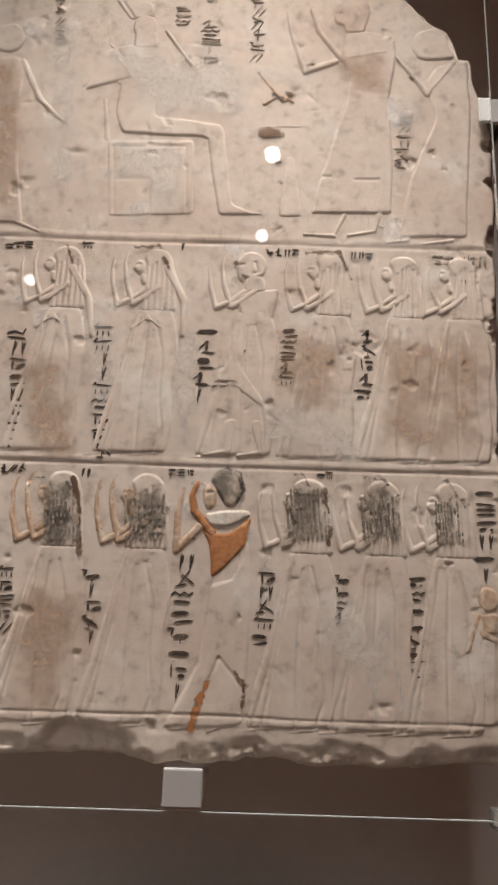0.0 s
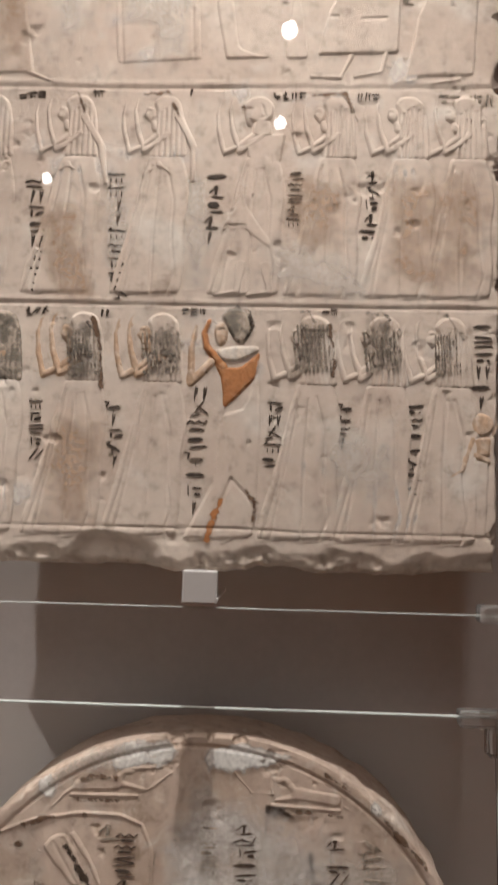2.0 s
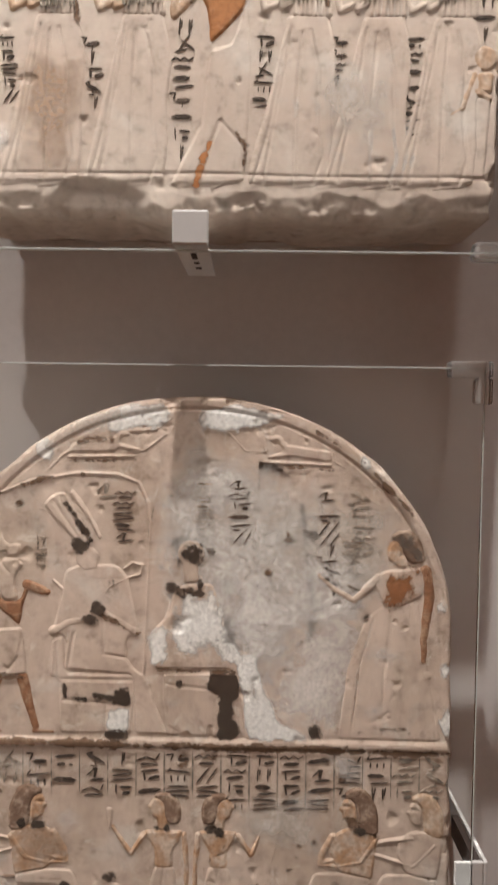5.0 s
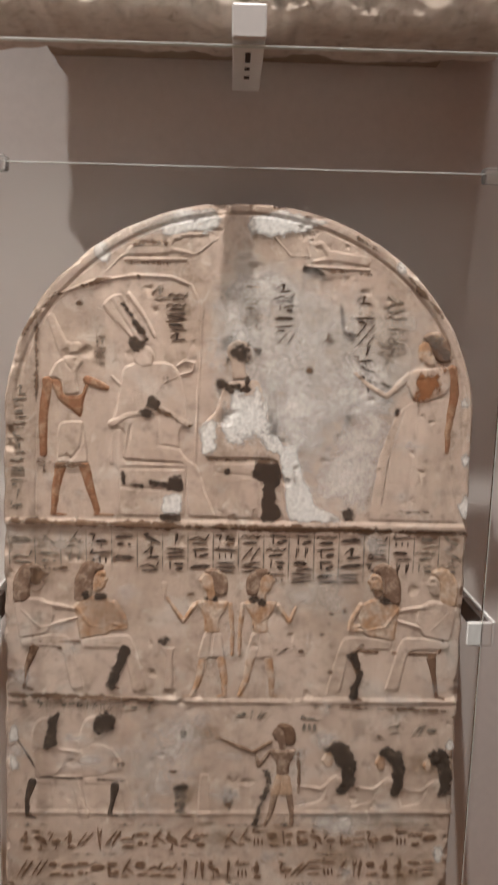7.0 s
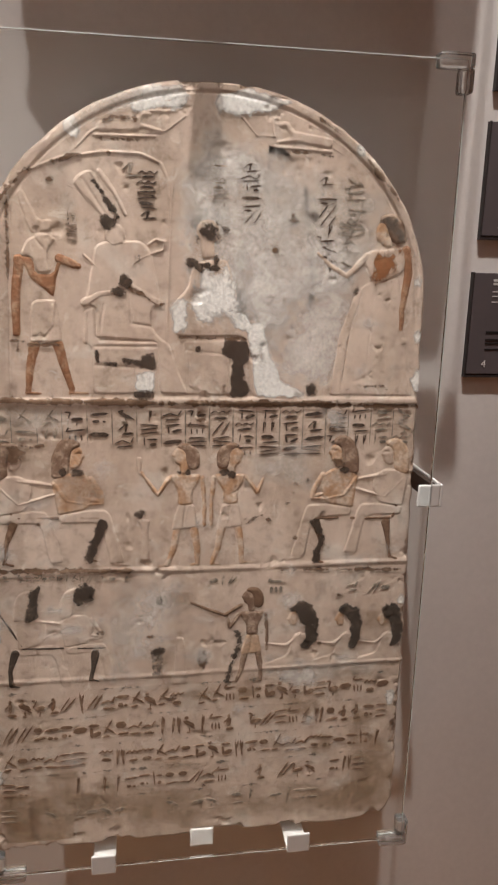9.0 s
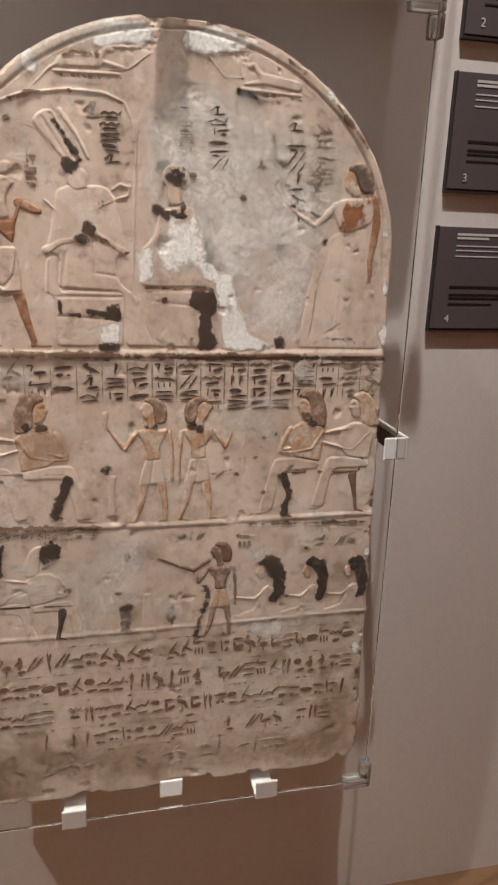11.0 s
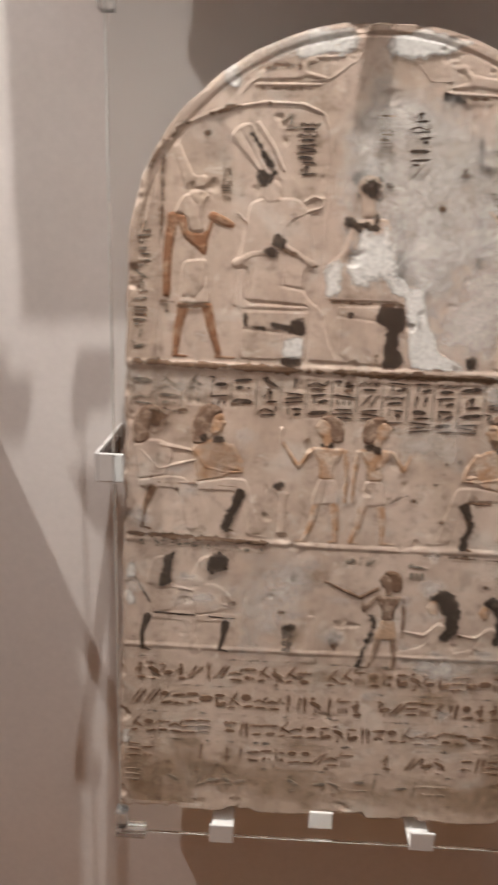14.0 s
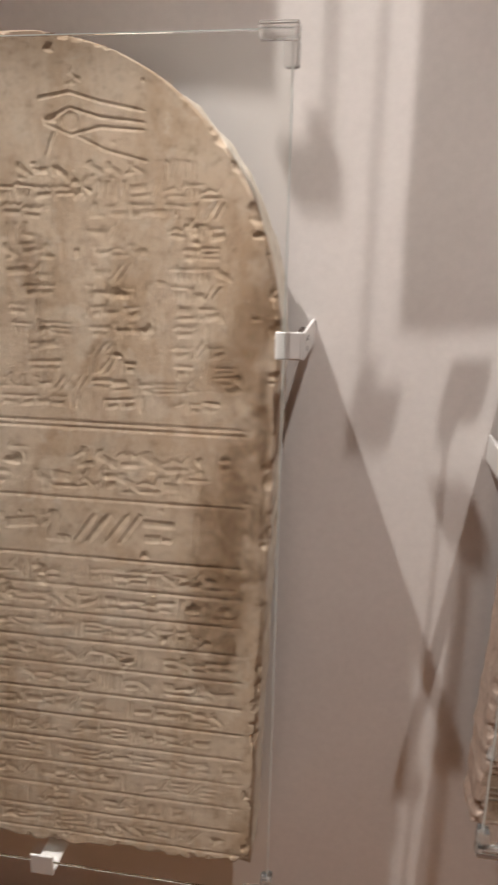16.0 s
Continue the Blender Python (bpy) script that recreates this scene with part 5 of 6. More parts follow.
bars("ruled_lines", LOW, stela_low, GREY_PAINT, [((0.011, 1.289), 0.036, 0.0007, 1.57), ((0.048, 1.290), 0.04, 0.0009, 1.57), ((-0.017, 1.266), 0.012, 0.001, 0.0), ((0.030, 1.257), 0.014, 0.0016, 0.0), ((-0.063, 1.270), 0.02, 0.0008, 1.4)], 0.0004, "thin dark ruled lines")


# ---- painted stela: banquet rows ----
def sitter(x, z, k, face, skin, hair, robe, embrace=False, proud=1.0):
    """A seated figure seen from the side: x, z the hip, k the size, face +1 looks east and -1 west."""
    q = lambda dx, dz: (x + face * dx * k, z + dz * k)
    body = rel("figure", robe, [P(q(-20, -4), q(24, 4), q(60, 4), q(68, -8), q(90, -94), q(62, -97), q(50, -30), q(40, -22), q(-18, -22)), S(4 * k, 2.5 * k, q(70, -95), q(100, -97))], 0.0018 * proud)
    rel("torso", skin, [P(q(-28, 54), q(-10, 66), q(20, 68), q(38, 56), q(44, 36), q(30, 2), q(-20, -8), q(-24, 20))], 0.0022 * proud, parent=body)
    if embrace:
        rel("arm", skin, [S(6 * k, 5 * k, q(18, 56), q(50, 52)), S(5 * k, 4 * k, q(50, 52), q(78, 46))], 0.0030 * proud, parent=body)
        rel("arm", skin, [S(6 * k, 5 * k, q(-14, 46), q(16, 14)), S(5 * k, 3.5 * k, q(16, 14), q(84, 34))], 0.0030 * proud, parent=body)
    else:
        rel("arm", skin, [S(6.5 * k, 6 * k, q(36, 54), q(50, 30), q(52, 18)), S(5.5 * k, 4 * k, q(52, 16), q(24, 24), q(2, 28))], 0.0028 * proud, parent=body)
        rel("arm", skin, [S(6.5 * k, 6 * k, q(-22, 48), q(-4, 20)), S(5.5 * k, 4 * k, q(-4, 19), q(30, 12), q(54, 14))], 0.0031 * proud, parent=body)
    rel("head", skin, [P(q(2, 72), q(2, 100), q(12, 110), q(23, 109), q(26, 99), q(30, 92), q(25, 88), q(24, 80), q(14, 72))], 0.0026 * proud, parent=body, grooves=[S(0.9 * k, 0.8 * k, q(16, 98), q(24, 98))])
    rel("wig", hair, [P(q(-28, 56), q(-27, 92), q(-14, 119), q(4, 127), q(20, 120), q(24, 109), q(11, 105), q(5, 88), q(3, 62), q(-10, 54))], 0.0031 * proud, 0.004, body)
    return body


K = (0.987 - 0.895) / 122.0
row2, row3 = 0.904, 0.724
sitter(-0.190, row2, K, 1, SKIN_PAINT, HAIR_PAINT, LL)
sitter(-0.262, row2, K * 0.96, 1, LL, HAIR_PAINT, LL, True)
sitter(0.157, row2, K, -1, SKIN_PAINT, HAIR_PAINT, LL)
sitter(0.226, row2, K * 0.96, -1, LL, TAN_PAINT, LL, True)
sitter(-0.191, row3 - 0.002, K * 0.86, 1, LL, LL, LL, False, 0.6)
sitter(-0.249, row3 - 0.002, K * 0.84, 1, LL, LL, LL, True, 0.6)
flake(BROWN_PAINT, [P((-0.260, 0.984), (-0.252, 0.989), (-0.240, 0.986), (-0.245, 0.969), (-0.260, 0.966))], base=0.0031, ragged=0.010)
flake(BROWN_PAINT, [S(0.0014, 0.0022, (-0.245, 0.989), (-0.231, 0.986), (-0.218, 0.989))], base=0.0008, ragged=0.003)
flake(BLACK_PAINT, [O((-0.196, 0.956), 0.0035, 0.0045), O((-0.178, 0.954), 0.005, 0.0035)], base=0.0030, ragged=0.003)
flake(BROWN_PAINT, [P((0.139, 0.967), (0.155, 0.964), (0.158, 0.956), (0.144, 0.959))], base=0.0030, ragged=0.012)
flake(BLACK_PAINT, [O((0.158, 0.953), 0.005, 0.0036)], base=0.0030, ragged=0.003)
flake(TAN_PAINT, [P((-0.194, 0.953), (-0.154, 0.949), (-0.150, 0.920), (-0.190, 0.919))], base=0.0029, ragged=0.03)
# stools and chairs
def seat(a, b, c, d, foot, mat_leg, mat_bar, back=None):
    ob = rel("chair", mat_bar, [S(0.0022, 0.0022, a, b)] + ([S(0.0022, 0.0022, c, d)] if c else []), 0.0018, 0.0018)
    for top, knee, toe in foot:
        rel("leg", mat_leg, [S(0.0062, 0.0036, top, knee), S(0.0036, 0.0032, knee, toe), S(0.0026, 0.0018, toe, off(toe, 0.010, -0.003))], 0.0022, 0.0025, ob)
    if back:
        rel("backrest", mat_bar, [S(0.0022, 0.0018, *back)], 0.0018, 0.002, ob)
    return ob


seat((-0.252, 0.897), (-0.204, 0.896), (-0.184, 0.896), (-0.155, 0.895), (((-0.151, 0.889), (-0.159, 0.862), (-0.168, 0.840)), ((-0.258, 0.888), (-0.267, 0.864), (-0.271, 0.838))), BROWN_PAINT, BROWN_PAINT, ((-0.258, 0.897), (-0.267, 0.933), (-0.275, 0.954)))
seat((0.113, 0.886), (0.152, 0.886), (0.171, 0.885), (0.223, 0.884), (((0.124, 0.880), (0.131, 0.855), (0.126, 0.827)), ((0.218, 0.878), (0.223, 0.852), (0.227, 0.829))), BROWN_PAINT, BROWN_PAINT, ((0.227, 0.886), (0.236, 0.925), (0.238, 0.947)))
flake(BLACK_PAINT, [S(0.0058, 0.0036, (-0.150, 0.886), (-0.159, 0.862), (-0.167, 0.841))], base=0.0024, ragged=0.008)
flake(BLACK_PAINT, [S(0.0058, 0.0036, (0.122, 0.880), (0.131, 0.855), (0.124, 0.829))], base=0.0024, ragged=0.008)
seat((-0.255, 0.720), (-0.205, 0.718), (-0.186, 0.717), (-0.151, 0.716), (((-0.164, 0.709), (-0.167, 0.688), (-0.171, 0.671)), ((-0.265, 0.713), (-0.272, 0.690), (-0.272, 0.668))), BLACK_PAINT, BLACK_PAINT, ((-0.256, 0.724), (-0.272, 0.753), (-0.286, 0.778)))
# black wigs of the lower row
flake(BLACK_PAINT, [P((-0.242, 0.803), (-0.228, 0.808), (-0.234, 0.784), (-0.236, 0.760), (-0.248, 0.759), (-0.247, 0.784))], base=0.0030, ragged=0.006, label="black painted wig")
flake(BLACK_PAINT, [P((-0.190, 0.784), (-0.188, 0.801), (-0.177, 0.808), (-0.165, 0.800), (-0.166, 0.787), (-0.177, 0.780))], base=0.0030, ragged=0.007, label="black painted wig")


def mourner(x, z, k):
    """A kneeling figure with a long black wig, facing west."""
    q = lambda dx, dz: (x + dx * k, z + dz * k)
    body = rel("figure", LL, [P(q(-10, 60), q(14, 60), q(24, 20), q(30, 0), q(-62, 0), q(-58, 14), q(-20, 24))], 0.0016)
    rel("arm", LL, [S(4.5 * k, 4 * k, q(0, 58), q(-20, 40)), S(4 * k, 3 * k, q(-20, 40), q(-54, 46))], 0.0022, parent=body)
    rel("head", SKIN_PAINT, [P(q(-4, 72), q(-4, 98), q(-16, 98), q(-20, 88), q(-24, 84), q(-19, 80), q(-16, 72))], 0.0022, parent=body)
    lock = [P(q(-18, 99), q(-8, 110), q(8, 110), q(20, 98), q(27, 74), q(24, 50), q(14, 34), q(4, 36), q(10, 56), q(4, 80), q(-4, 94))]
    rel("wig", LL, lock, 0.0026, 0.004, body)
    flake(BLACK_PAINT, lock, body, 0.0027, 0.006, "long worn black painted wig")
    return body


KM = (0.768 - 0.653) / 135.0
for p, size in (((0.108, 0.669), 1.05), ((0.173, 0.670), 0.98), ((0.232, 0.669), 0.94)):
    mourner(p[0], p[1], KM * size)


def stander(x, z, k, skin, kilt, face, reach, hair=HAIR_PAINT):
    """A standing man in a kilt; reach: where the raised hand goes."""
    q = lambda dx, dz: (x + dx * k, z + dz * k)
    body = rel("figure", kilt, [P(q(-14, 110), q(15, 110), q(23, 66), q(-25, 62))], 0.0024, grooves=[S(0.8 * k, 0.8 * k, q(0, 106), q(-4, 64))])
    rel("torso", skin, [P(q(-29, 160), q(28, 160), q(22, 144), q(13, 130), q(14, 106), q(-13, 106), q(-13, 130), q(-23, 146))], 0.0027, parent=body)
    rel("head", skin, [P(q(-8 * face, 158), q(-6 * face, 200), q(14 * face, 206), q(20 * face, 197), q(24 * face, 190), q(19 * face, 186), q(18 * face, 178), q(9 * face, 172), q(10 * face, 158))], 0.0027, parent=body)
    rel("wig", hair, [P(q(-24 * face, 168), q(-25 * face, 194), q(-14 * face, 210), q(6 * face, 213), q(17 * face, 205), q(4 * face, 197), q(1 * face, 172), q(-10 * face, 164))], 0.0031, 0.004, body)
    rel("leg", skin, [S(8 * k, 5 * k, q(-14, 64), q(-20, 30), q(-30, 4)), S(3 * k, 3 * k, q(-30, 4), q(-44, 2) if face < 0 else q(-16, 2))], 0.0023, parent=body)
    rel("leg", skin, [S(8 * k, 5 * k, q(14, 64), q(20, 30), q(20, 4)), S(3 * k, 3 * k, q(20, 4), q(8, 2) if face < 0 else q(42, 2))], 0.0023, parent=body)
    rel("arm", skin, [S(5 * k, 4 * k, q(27 * -face, 153), q(31 * -face, 112), q(31 * -face, 72))], 0.0029, parent=body)
    rel("arm", skin, [S(5 * k, 4.5 * k, q(27 * face, 152), q(44 * face, 126)), S(4.5 * k, 3.5 * k, q(46 * face, 128), reach)], 0.0030, parent=body)
    return body


KS = (0.988 - 0.826) / 209.0
ground2 = 0.826
stander(-0.047, ground2, KS, SKIN_PAINT, LL, -1, (-0.101, 0.952))
stander(0.010, ground2, KS, SKIN_PAINT, LL, 1, (0.052, 0.942))
for p in ((-0.054, 0.952), (-0.045, 0.951), (0.002, 0.952), (0.012, 0.948)):
    flake(BLACK_PAINT, [O(p, 0.0034, 0.003)], base=0.0029, ragged=0.002)
brown_man = stander(0.042, 0.652, KS * 0.86, HAIR_PAINT, TAN_PAINT, -1, (0.008, 0.756), BROWN_PAINT)
rel("stick", BROWN_PAINT, [S(0.0022, 0.0026, (-0.039, 0.774), (-0.016, 0.763), (0.005, 0.754)), S(0.0026, 0.003, (0.005, 0.754), (0.026, 0.767))], 0.0022, 0.002)
flake(BLACK_PAINT, [S(0.0022, 0.0016, (0.022, 0.730), (0.027, 0.713), (0.016, 0.684), (0.010, 0.658))], brown_man, 0.0026, 0.009)
# vase, lotus stems, stand and table
vase = rel("vase_stand", LL, [P((-0.111, 0.894), (-0.088, 0.892), (-0.093, 0.879), (-0.091, 0.833), (-0.105, 0.834), (-0.103, 0.879)), S(0.0014, 0.0014, (-0.115, 0.976), (-0.119, 0.930), (-0.110, 0.898))], 0.0020)
flake(BLACK_PAINT, [O((-0.103, 0.897), 0.008, 0.006)], vase, 0.0021, 0.010)
rel("lotus", LL, [P((-0.109, 0.973), (-0.099, 0.973), (-0.102, 0.948), (-0.106, 0.948))], 0.0018, 0.002, vase)
rel("stem", LL, [S(0.0013, 0.0013, (0.066, 0.975), (0.070, 0.935), (0.061, 0.890)), S(0.0012, 0.001, (0.025, 0.891), (0.041, 0.886), (0.057, 0.892)), S(0.0012, 0.001, (0.041, 0.886), (0.046, 0.900))], 0.0016, 0.002)
flake(BROWN_PAINT, [S(0.0008, 0.0008, (0.021, 0.891), (0.036, 0.886), (0.052, 0.894)), S(0.0008, 0.0008, (0.032, 0.882), (0.043, 0.892)), O((0.060, 0.887), 0.004, 0.0022)], base=0.0012, ragged=0.003)
table = rel("offering_table", LL, [S(0.0018, 0.0018, (-0.089, 0.730), (-0.019, 0.726)), P((-0.061, 0.727), (-0.048, 0.727), (-0.042, 0.654), (-0.067, 0.655))], 0.0018)
flake(GREY_PAINT, [S(0.0075, 0.006, (-0.084, 0.697), (-0.084, 0.676))], table, 0.0003, 0.006)
flake(BLACK_PAINT, [O((-0.083, 0.705), 0.006, 0.004)], table, 0.0004, 0.006)
flake(BROWN_PAINT, [S(0.006, 0.005, (-0.024, 0.698), (-0.025, 0.679))], table, 0.0003, 0.005)
flake(BLACK_PAINT, [P((-0.087, 0.785), (-0.077, 0.790), (-0.074, 0.775), (-0.084, 0.769))], table, 0.0003, 0.010)
flake(TAN_PAINT, [O((-0.054, 0.781), 0.014, 0.010)], table, 0.0003, 0.012)
flake(GREYBLUE, [P((0.061, 0.690), (0.230, 0.678), (0.235, 0.649), (0.055, 0.656))], base=0.0003, ragged=0.03)
flake(GREYBLUE, [P((-0.145, 0.812), (-0.110, 0.811), (-0.112, 0.664), (-0.145, 0.666))], base=0.0003, ragged=0.04)
for i, (a, b, t) in enumerate((((-0.276, 0.819), (-0.117, 0.812), 0.012), ((-0.016, 0.806), (0.020, 0.803), 0.016), ((0.061, 0.797), (0.110, 0.784), 0.026), ((0.170, 0.790), (0.232, 0.784), 0.022))):
    line(LOW, stela_low, GREY_PAINT, a, b, t, 220 + i, t * 0.9, label="faint painted signs", gaps=0.2)

# ---- painted stela: lines of text at the foot ----
for shapes, rag, mat in (([P((0.179, 0.560), (0.255, 0.555), (0.246, 0.449), (0.206, 0.422))], 0.05, STAIN), ([P((-0.301, 0.461), (-0.193, 0.462), (-0.203, 0.405), (-0.304, 0.414))], 0.05, STAIN), ([P((-0.297, 0.507), (0.210, 0.481), (0.197, 0.423), (-0.294, 0.442))], 0.06, STAIN),
                         ([P((-0.287, 1.035), (-0.172, 1.031), (-0.173, 1.001), (-0.286, 1.002))], 0.04, GREYBLUE), ([P((0.030, 0.975), (0.111, 0.975), (0.117, 0.927), (0.030, 0.940))], 0.05, GREYBLUE),
                         ([P((0.107, 1.315), (0.186, 1.283), (0.182, 1.186), (0.121, 1.197))], 0.05, GREYBLUE), ([P((0.116, 1.172), (0.156, 1.173), (0.157, 1.068), (0.122, 1.068))], 0.04, TAN_PAINT)):
    flake(mat, shapes, base=0.0, ragged=rag, label="faint stain on the stone")
rows_z = (0.636, 0.594, 0.551, 0.510, 0.468)
for i, z in enumerate(rows_z):
    x0, x1 = -0.284 - 0.003 * i, 0.240 - (0.0, 0.0, 0.004, 0.010, 0.02)[i]
    line(LOW, stela_low, (BROWN_PAINT, BROWN_PAINT, BROWN_PAINT, BROWN_PAINT, GREY_PAINT)[i], (x0, z), (x1, z), 0.030, 240 + i, 0.0215, label="line of dark painted signs", gaps=(0.02, 0.03, 0.06, 0.2, 0.4)[i], bold=(1.5, 1.5, 1.3, 1.1, 0.9)[i])
    for dz in (0.0205, -0.0205) if i == 0 else (-0.0205,):
        if i < 4:
            rel("rule", LL, [S(0.0008, 0.0008, (x0, z + dz), (x1, z + dz))], 0.0009, 0.001)
            flake(GREY_PAINT, [S(0.0006, 0.0006, (x0, z + dz - 0.001), (x1, z + dz - 0.001))], base=0.0008, ragged=0.002)

# ---- yellow stela: stains down its flank ----
for shapes, rag in (([S(0.014, 0.030, (-0.606, 1.20), (-0.622, 1.10), (-0.648, 1.02))], 0.05), ([P((-0.612, 1.00), (-0.664, 0.96), (-0.700, 0.86), (-0.706, 0.70), (-0.690, 0.60), (-0.636, 0.57), (-0.616, 0.80))], 0.055),
                    ([S(0.020, 0.026, (-0.640, 0.94), (-0.650, 0.82), (-0.664, 0.66))], 0.045), ([S(0.010, 0.012, (-0.612, 1.02), (-0.610, 0.90), (-0.618, 0.74))], 0.02),
                    ([S(0.012, 0.012, (-0.90, 1.18), (-0.88, 1.02))], 0.05)):
    paint(SIDE, stela_side, STAIN, shapes, 0.0000, rag, "brown stain on the stone", "stain")
# underside shading of the animals drawn as dark lines, more along canopy and arch
for pts, r in ((((-0.150, 1.335), (-0.079, 1.336)), 0.0012), (((-0.137, 1.354), (-0.124, 1.358), (-0.103, 1.358)), 0.0010), (((0.051, 1.333), (0.123, 1.329)), 0.0011), (((-0.220, 1.300), (-0.173, 1.317), (-0.132, 1.322)), 0.0009), (((-0.244, 1.282), (-0.245, 1.231), (-0.247, 1.179)), 0.0009), (((-0.162, 1.154), (-0.128, 1.166)), 0.0009), (((-0.075, 1.157), (-0.111, 1.175)), 0.0009), (((0.103, 1.370), (0.156, 1.336), (0.206, 1.283)), 0.0014), (((-0.223, 1.301), (-0.264, 1.253)), 0.0014)):
    flake(BROWN_PAINT, [S(r, r, *pts)], base=0.0026, ragged=0.003)
for p, w in (((0.237, 1.187), 0.004), ((0.243, 1.122), 0.005), ((0.245, 1.068), 0.005), ((-0.285, 0.777), 0.005), ((-0.287, 0.738), 0.004), ((-0.296, 0.535), 0.006), ((0.249, 0.767), 0.004), ((-0.172, 1.349), 0.006), ((0.156, 1.333), 0.005), ((0.242, 0.611), 0.005)):
    flake(WHITE_PAINT, [O(p, w, w * 1.8)], base=0.0006, ragged=0.008)


# scuffs and specks scattered over the worn faces
def scatter(slab, parent, mat, count, seed, area, sizes, base, ragged, label):
    rng, marks = random.Random(seed), []
    for _ in range(count):
        c, r = (rng.uniform(area[0], area[1]), rng.uniform(area[2], area[3])), rng.uniform(*sizes)
        marks.append(O(c, r * rng.uniform(0.8, 2.0), r * rng.uniform(0.5, 1.1)))
    paint(slab, parent, mat, marks, base, ragged, label)


scatter(LOW, stela_low, WASH, 60, 401, (-0.28, 0.24, 0.45, 1.03), (0.004, 0.014), 0.0012, 0.030, "pale scuffs on the worn stone")
scatter(LOW, stela_low, WASH, 30, 402, (-0.05, 0.22, 1.05, 1.33), (0.004, 0.016), 0.0014, 0.024, "pale scuffs on the worn stone")
scatter(LOW, stela_low, BROWN_PAINT, 60, 403, (-0.29, 0.24, 0.43, 1.33), (0.0006, 0.0017), 0.0010, 0.004, "small dark specks")
scatter(LOW, stela_low, STAIN, 26, 404, (-0.28, 0.24, 0.43, 0.82), (0.008, 0.022), 0.0010, 0.040, "faint brown stains")
scatter(UP, stela_up, WASH, 46, 405, (-0.31, 0.24, 1.60, 2.33), (0.006, 0.022), 0.0012, 0.040, "pale bloom on the stone")
scatter(UP, stela_up, BROWN_PAINT, 30, 406, (-0.33, 0.25, 1.60, 2.30), (0.0008, 0.0024), 0.0010, 0.005, "small dark specks")


# ---- mounts: glass, clips, labels ----


def pane(name, x0, x1, z0, z1, y0, thick, label):
    """A sheet of glass with bright polished edges."""
    ob = thing(name, label, "glass sheet")
    p = boxed("pane", (x0 + 0.0012, x1 - 0.0012, y0, y0 + thick, z0 + 0.0012, z1 - 0.0012), GLASS, ob)
    p.visible_shadow = False
    for dims in ((x0, x1, z0, z0 + 0.001), (x0, x1, z1 - 0.001, z1), (x0, x0 + 0.001, z0 + 0.001, z1 - 0.001), (x1 - 0.001, x1, z0 + 0.001, z1 - 0.001)):
        edge = boxed("edge", (dims[0], dims[1], y0, y0 + thick, dims[2], dims[3]), EDGE, ob, "polished glass edge")
        edge.visible_shadow = dims[1] - dims[0] < 0.01
    return ob


pane("glass_sheet", -0.365, 0.275, 1.533, 2.52, 0.738, 0.006, "clear glass sheet in front of the high stela")
pane("glass_sheet", -1.34, -0.785, 1.788, 2.70, 0.738, 0.006, "clear glass sheet in front of the other high stela")
pane("glass_sheet", -0.300, 0.268, 0.394, 1.433, 0.783, 0.006, "clear glass sheet in front of the painted stela")
pane("glass_sheet", -1.27, -0.585, 0.286, 1.388, 0.760, 0.006, "clear glass sheet in front of the yellowish stela")


def corner_clip(x, z, y, sx, sz):
    """A clear acrylic corner that grips the glass and stands off the wall."""
    ob = thing("corner_clip", "clear acrylic corner clip gripping the glass sheet", "clip", "acrylic corner clips", (x, y, z))
    arms = ((min(0, -sx * 0.042), max(0, -sx * 0.042), min(0, -sz * 0.016), max(0, -sz * 0.016)), (min(0, -sx * 0.016), max(0, -sx * 0.016), min(-sz * 0.016, -sz * 0.042), max(-sz * 0.016, -sz * 0.042)))
    for x0, x1, z0, z1 in arms:
        boxed("arm", (x0 + sx * 0.006, x1 + sx * 0.006, -0.008, 0.012, z0 + sz * 0.006, z1 + sz * 0.006), ACRYLIC, ob, "", 0.003)
    return ob


for x, z, y, sx, sz in ((0.268, 1.433, 0.784, 1, 1), (-0.300, 1.433, 0.784, -1, 1), (0.268, 0.394, 0.784, 1, -1), (-0.300, 0.394, 0.784, -1, -1),
                        (0.275, 1.533, 0.739, 1, -1), (-0.365, 1.533, 0.739, -1, -1), (-0.785, 1.788, 0.739, 1, -1), (-0.585, 1.388, 0.761, 1, 1), (-0.585, 0.286, 0.761, 1, -1)):
    corner_clip(x, z, y, sx, sz)


def foot_bracket(x, front, z, wide, back=WALL_Y, up=0.030, holes=True, group="white stone brackets"):
    """A bent white metal bracket: a lip in front, a tongue back to the wall under the stone."""
    ob = thing("bracket", "white lacquered metal bracket holding the stone from below", "bracket", group, (x, front, z))
    w = wide / 2
    boxed("lip", (-w, w, 0, 0.004, -0.004, up), WHITE_METAL, ob, "", 0.0018)
    boxed("tongue", (-w * 0.94, w * 0.94, 0.004, back - front, -0.004, 0.0), WHITE_METAL, ob, "", 0.0012)
    if holes:
        for y0, y1, h in ((0.035, 0.060, 0.16), (0.075, 0.082, 0.16), (0.100, 0.108, 0.18)):
            boxed("screw_hole", (-w * h, w * h, y0, y1, -0.0046, -0.0038), GAP_DARK, ob, "dark screw hole")
    return ob


foot_bracket(-0.018, 0.731, 1.541, 0.033, 0.880, up=0.027)
foot_bracket(-1.05, 0.728, 1.790, 0.034, 0.890, up=0.031)
foot_bracket(-0.160, 0.776, 0.393, 0.033, up=0.026, holes=False)
foot_bracket(0.112, 0.776, 0.398, 0.033, up=0.026, holes=False)
foot_bracket(-0.024, 0.802, 0.403, 0.033, up=0.024, holes=False)
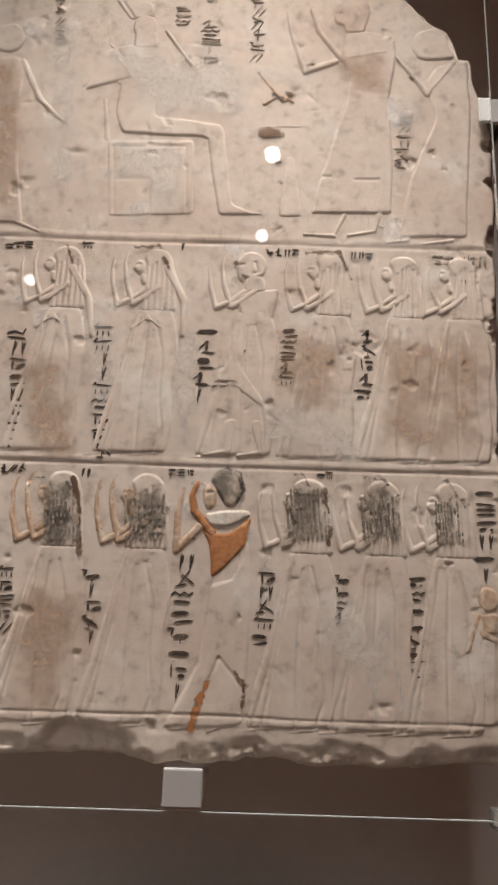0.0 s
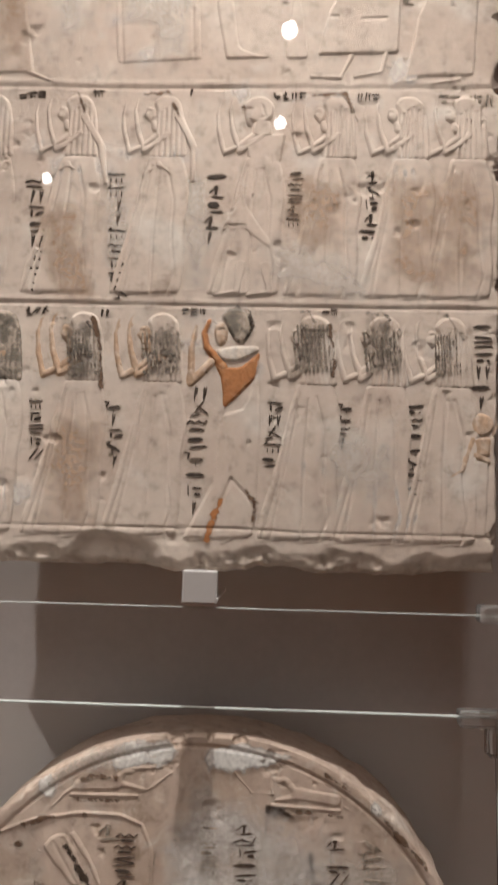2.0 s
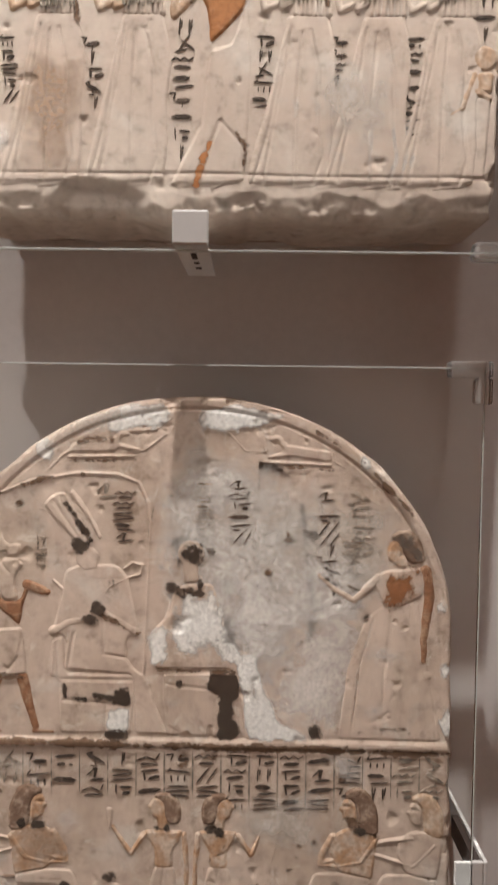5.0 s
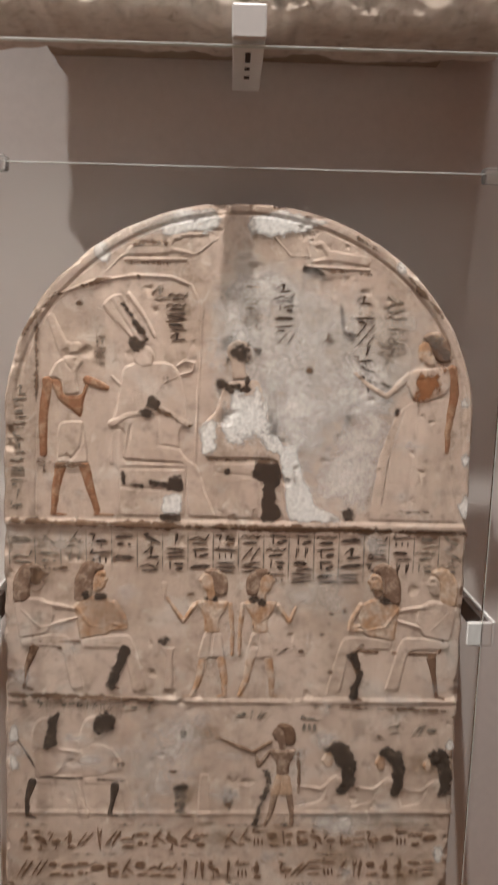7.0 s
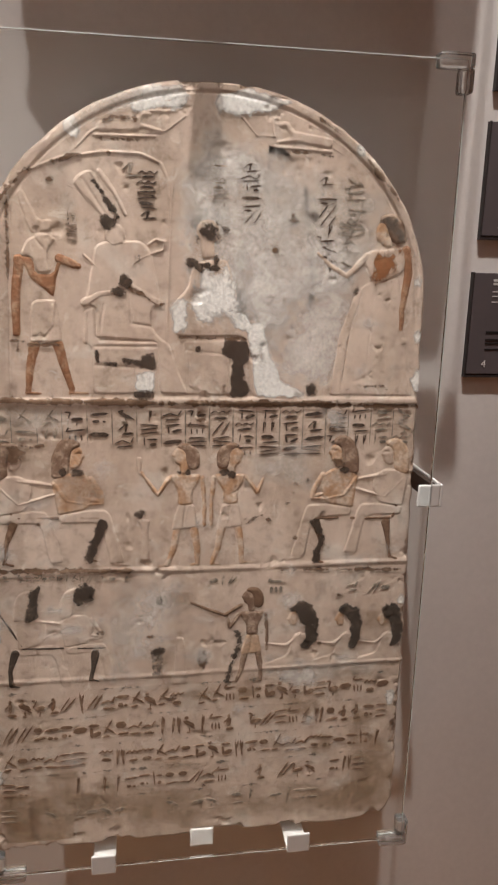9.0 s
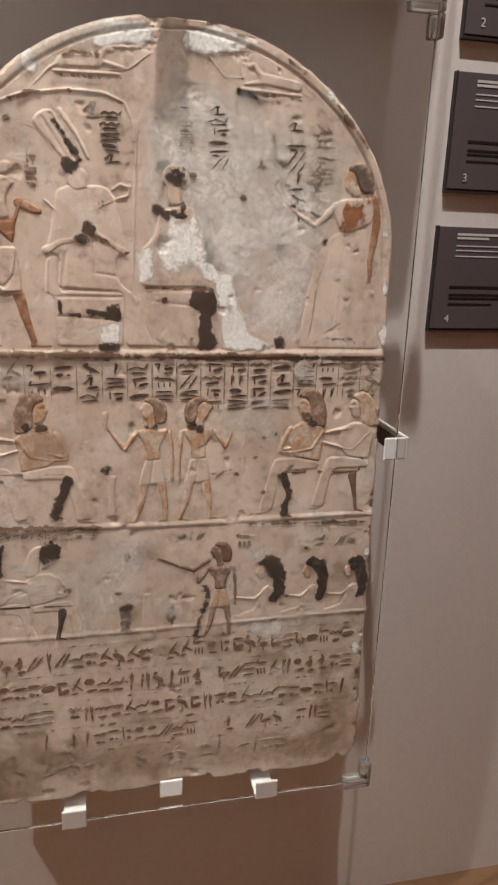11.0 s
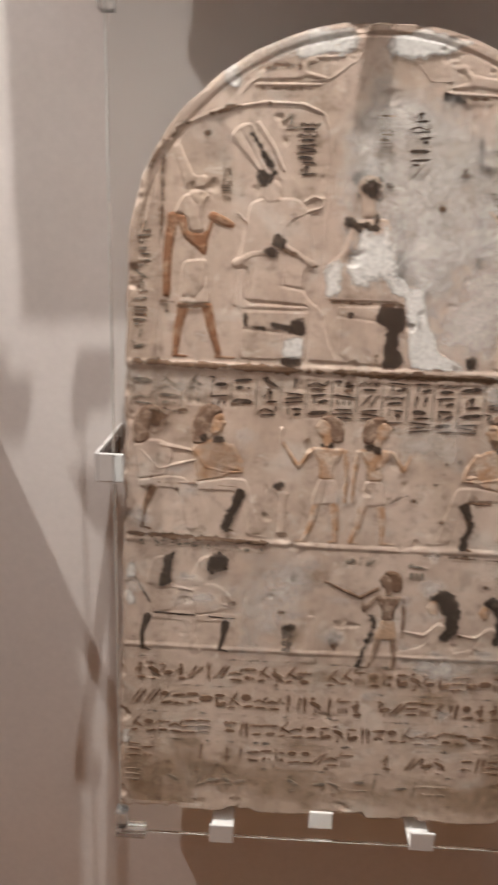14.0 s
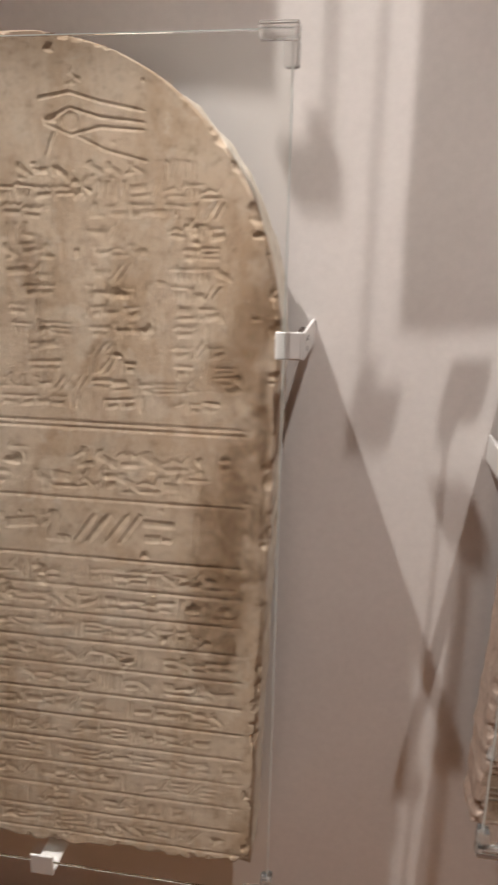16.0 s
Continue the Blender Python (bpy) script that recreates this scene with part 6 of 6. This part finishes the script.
foot_bracket(-0.920, 0.752, 0.276, 0.036, up=0.030, holes=False)


def side_bracket(x, z, front, sx, tall=0.030):
    """A white metal angle at the stone's flank: a lip over the face, a plate back to the wall, a slanted brace."""
    ob = thing("side_bracket", "white metal angle bracket at the flank of the stone", "bracket", "white side brackets", (x, front, z))
    boxed("lip", (min(0, -sx * 0.030), max(0, -sx * 0.030), 0, 0.004, -tall / 2, tall / 2), WHITE_METAL, ob, "", 0.0018)
    boxed("plate", (min(0, sx * 0.004), max(0, sx * 0.004), 0.0, WALL_Y - front, -tall / 2, tall / 2), WHITE_METAL, ob, "", 0.0012)
    # dark strip between plate and stone, set in for the shade there
    boxed("shade_strip", (min(-sx * 0.001, -sx * 0.008), max(-sx * 0.001, -sx * 0.008), 0.005, 0.09, -tall / 2 + 0.003, tall / 2 - 0.003), GAP_DARK, ob, "dark strip set in for the shade beside the stone")
    for dz in (-0.006, 0.006):
        boxed("screw_hole", (min(sx * 0.0035, sx * 0.0046), max(sx * 0.0035, sx * 0.0046), 0.030, 0.036, dz - 0.003, dz + 0.003), GAP_DARK, ob, "dark screw hole")
    return ob


side_bracket(0.280, 0.921, 0.783, 1)
side_bracket(-0.318, 0.920, 0.783, -1, 0.036)
side_bracket(-0.566, 1.068, 0.764, 1, 0.032)
side_bracket(0.292, 2.225, 0.742, 1, 0.030)

# boards that carry the stones off the wall
for name, dims in (("high stela", (-0.250, 0.215, 0.862, WALL_Y, 1.586, 2.36)), ("other high stela", (-1.22, -0.89, 0.862, WALL_Y, 1.86, 2.45)), ("painted stela", (-0.19, 0.15, 0.885, WALL_Y, 0.52, 1.25)), ("yellowish stela", (-1.15, -0.70, 0.875, WALL_Y, 0.45, 1.2))):
    tagged(boxed("mount_board", dims, BOARD, None, "", 0.002), "brown mount board behind the " + name, "mount board", "mount boards")


# ---- wall labels ----
def wall_label(x, z0, z1, number, bars_top, bars_mid):
    ob = thing("wall_label", "dark grey museum label plate with white and black print", "label", "numbered wall labels", (x, WALL_Y, z0))
    tall, wide = z1 - z0, 0.135
    boxed("plate", (0, wide, -0.010, 0, 0, tall), LABEL_GREY, ob, "", 0.0008)
    boxed("edge", (-0.0022, 0, -0.009, 0, -0.001, tall + 0.001), LABEL_DARK, ob, "dark plate edge")
    boxed("edge", (-0.0022, wide, -0.009, 0, -0.005, -0.001), LABEL_DARK, ob, "dark plate edge")
    for i, (q, w, t) in enumerate(bars_top):
        boxed("text_bar", (0.028, 0.028 + w, -0.0107, -0.0101, tall * q - t, tall * q + t), INK_WHITE, ob, "white print")
    for i, (q, w, t) in enumerate(bars_mid):
        boxed("text_bar", (0.024, 0.024 + w, -0.0107, -0.0101, tall * q - t, tall * q + t), INK_BLACK, ob, "black print")
    cu = bpy.data.curves.new("number", "FONT")
    cu.body, cu.size, cu.extrude = number, 0.015, 0.0003
    cu.materials.append(INK_WHITE)
    num = new("number", cu)
    num.parent = ob
    num.matrix_local = pose(0.021, -0.0106, 0.010, 90, 0, 0)
    return ob


TOPS = ((0.93, 0.085, 0.0016), (0.895, 0.05, 0.0016), (0.82, 0.09, 0.0008), (0.775, 0.07, 0.0008), (0.72, 0.07, 0.0008))
MIDS = ((0.42, 0.085, 0.0016), (0.345, 0.09, 0.0012), (0.31, 0.09, 0.0012), (0.25, 0.07, 0.0010))
wall_label(0.372, 1.444, 1.588, "2", TOPS, MIDS)
wall_label(0.370, 1.253, 1.400, "3", TOPS, MIDS)
wall_label(0.366, 1.060, 1.203, "4", TOPS, MIDS)
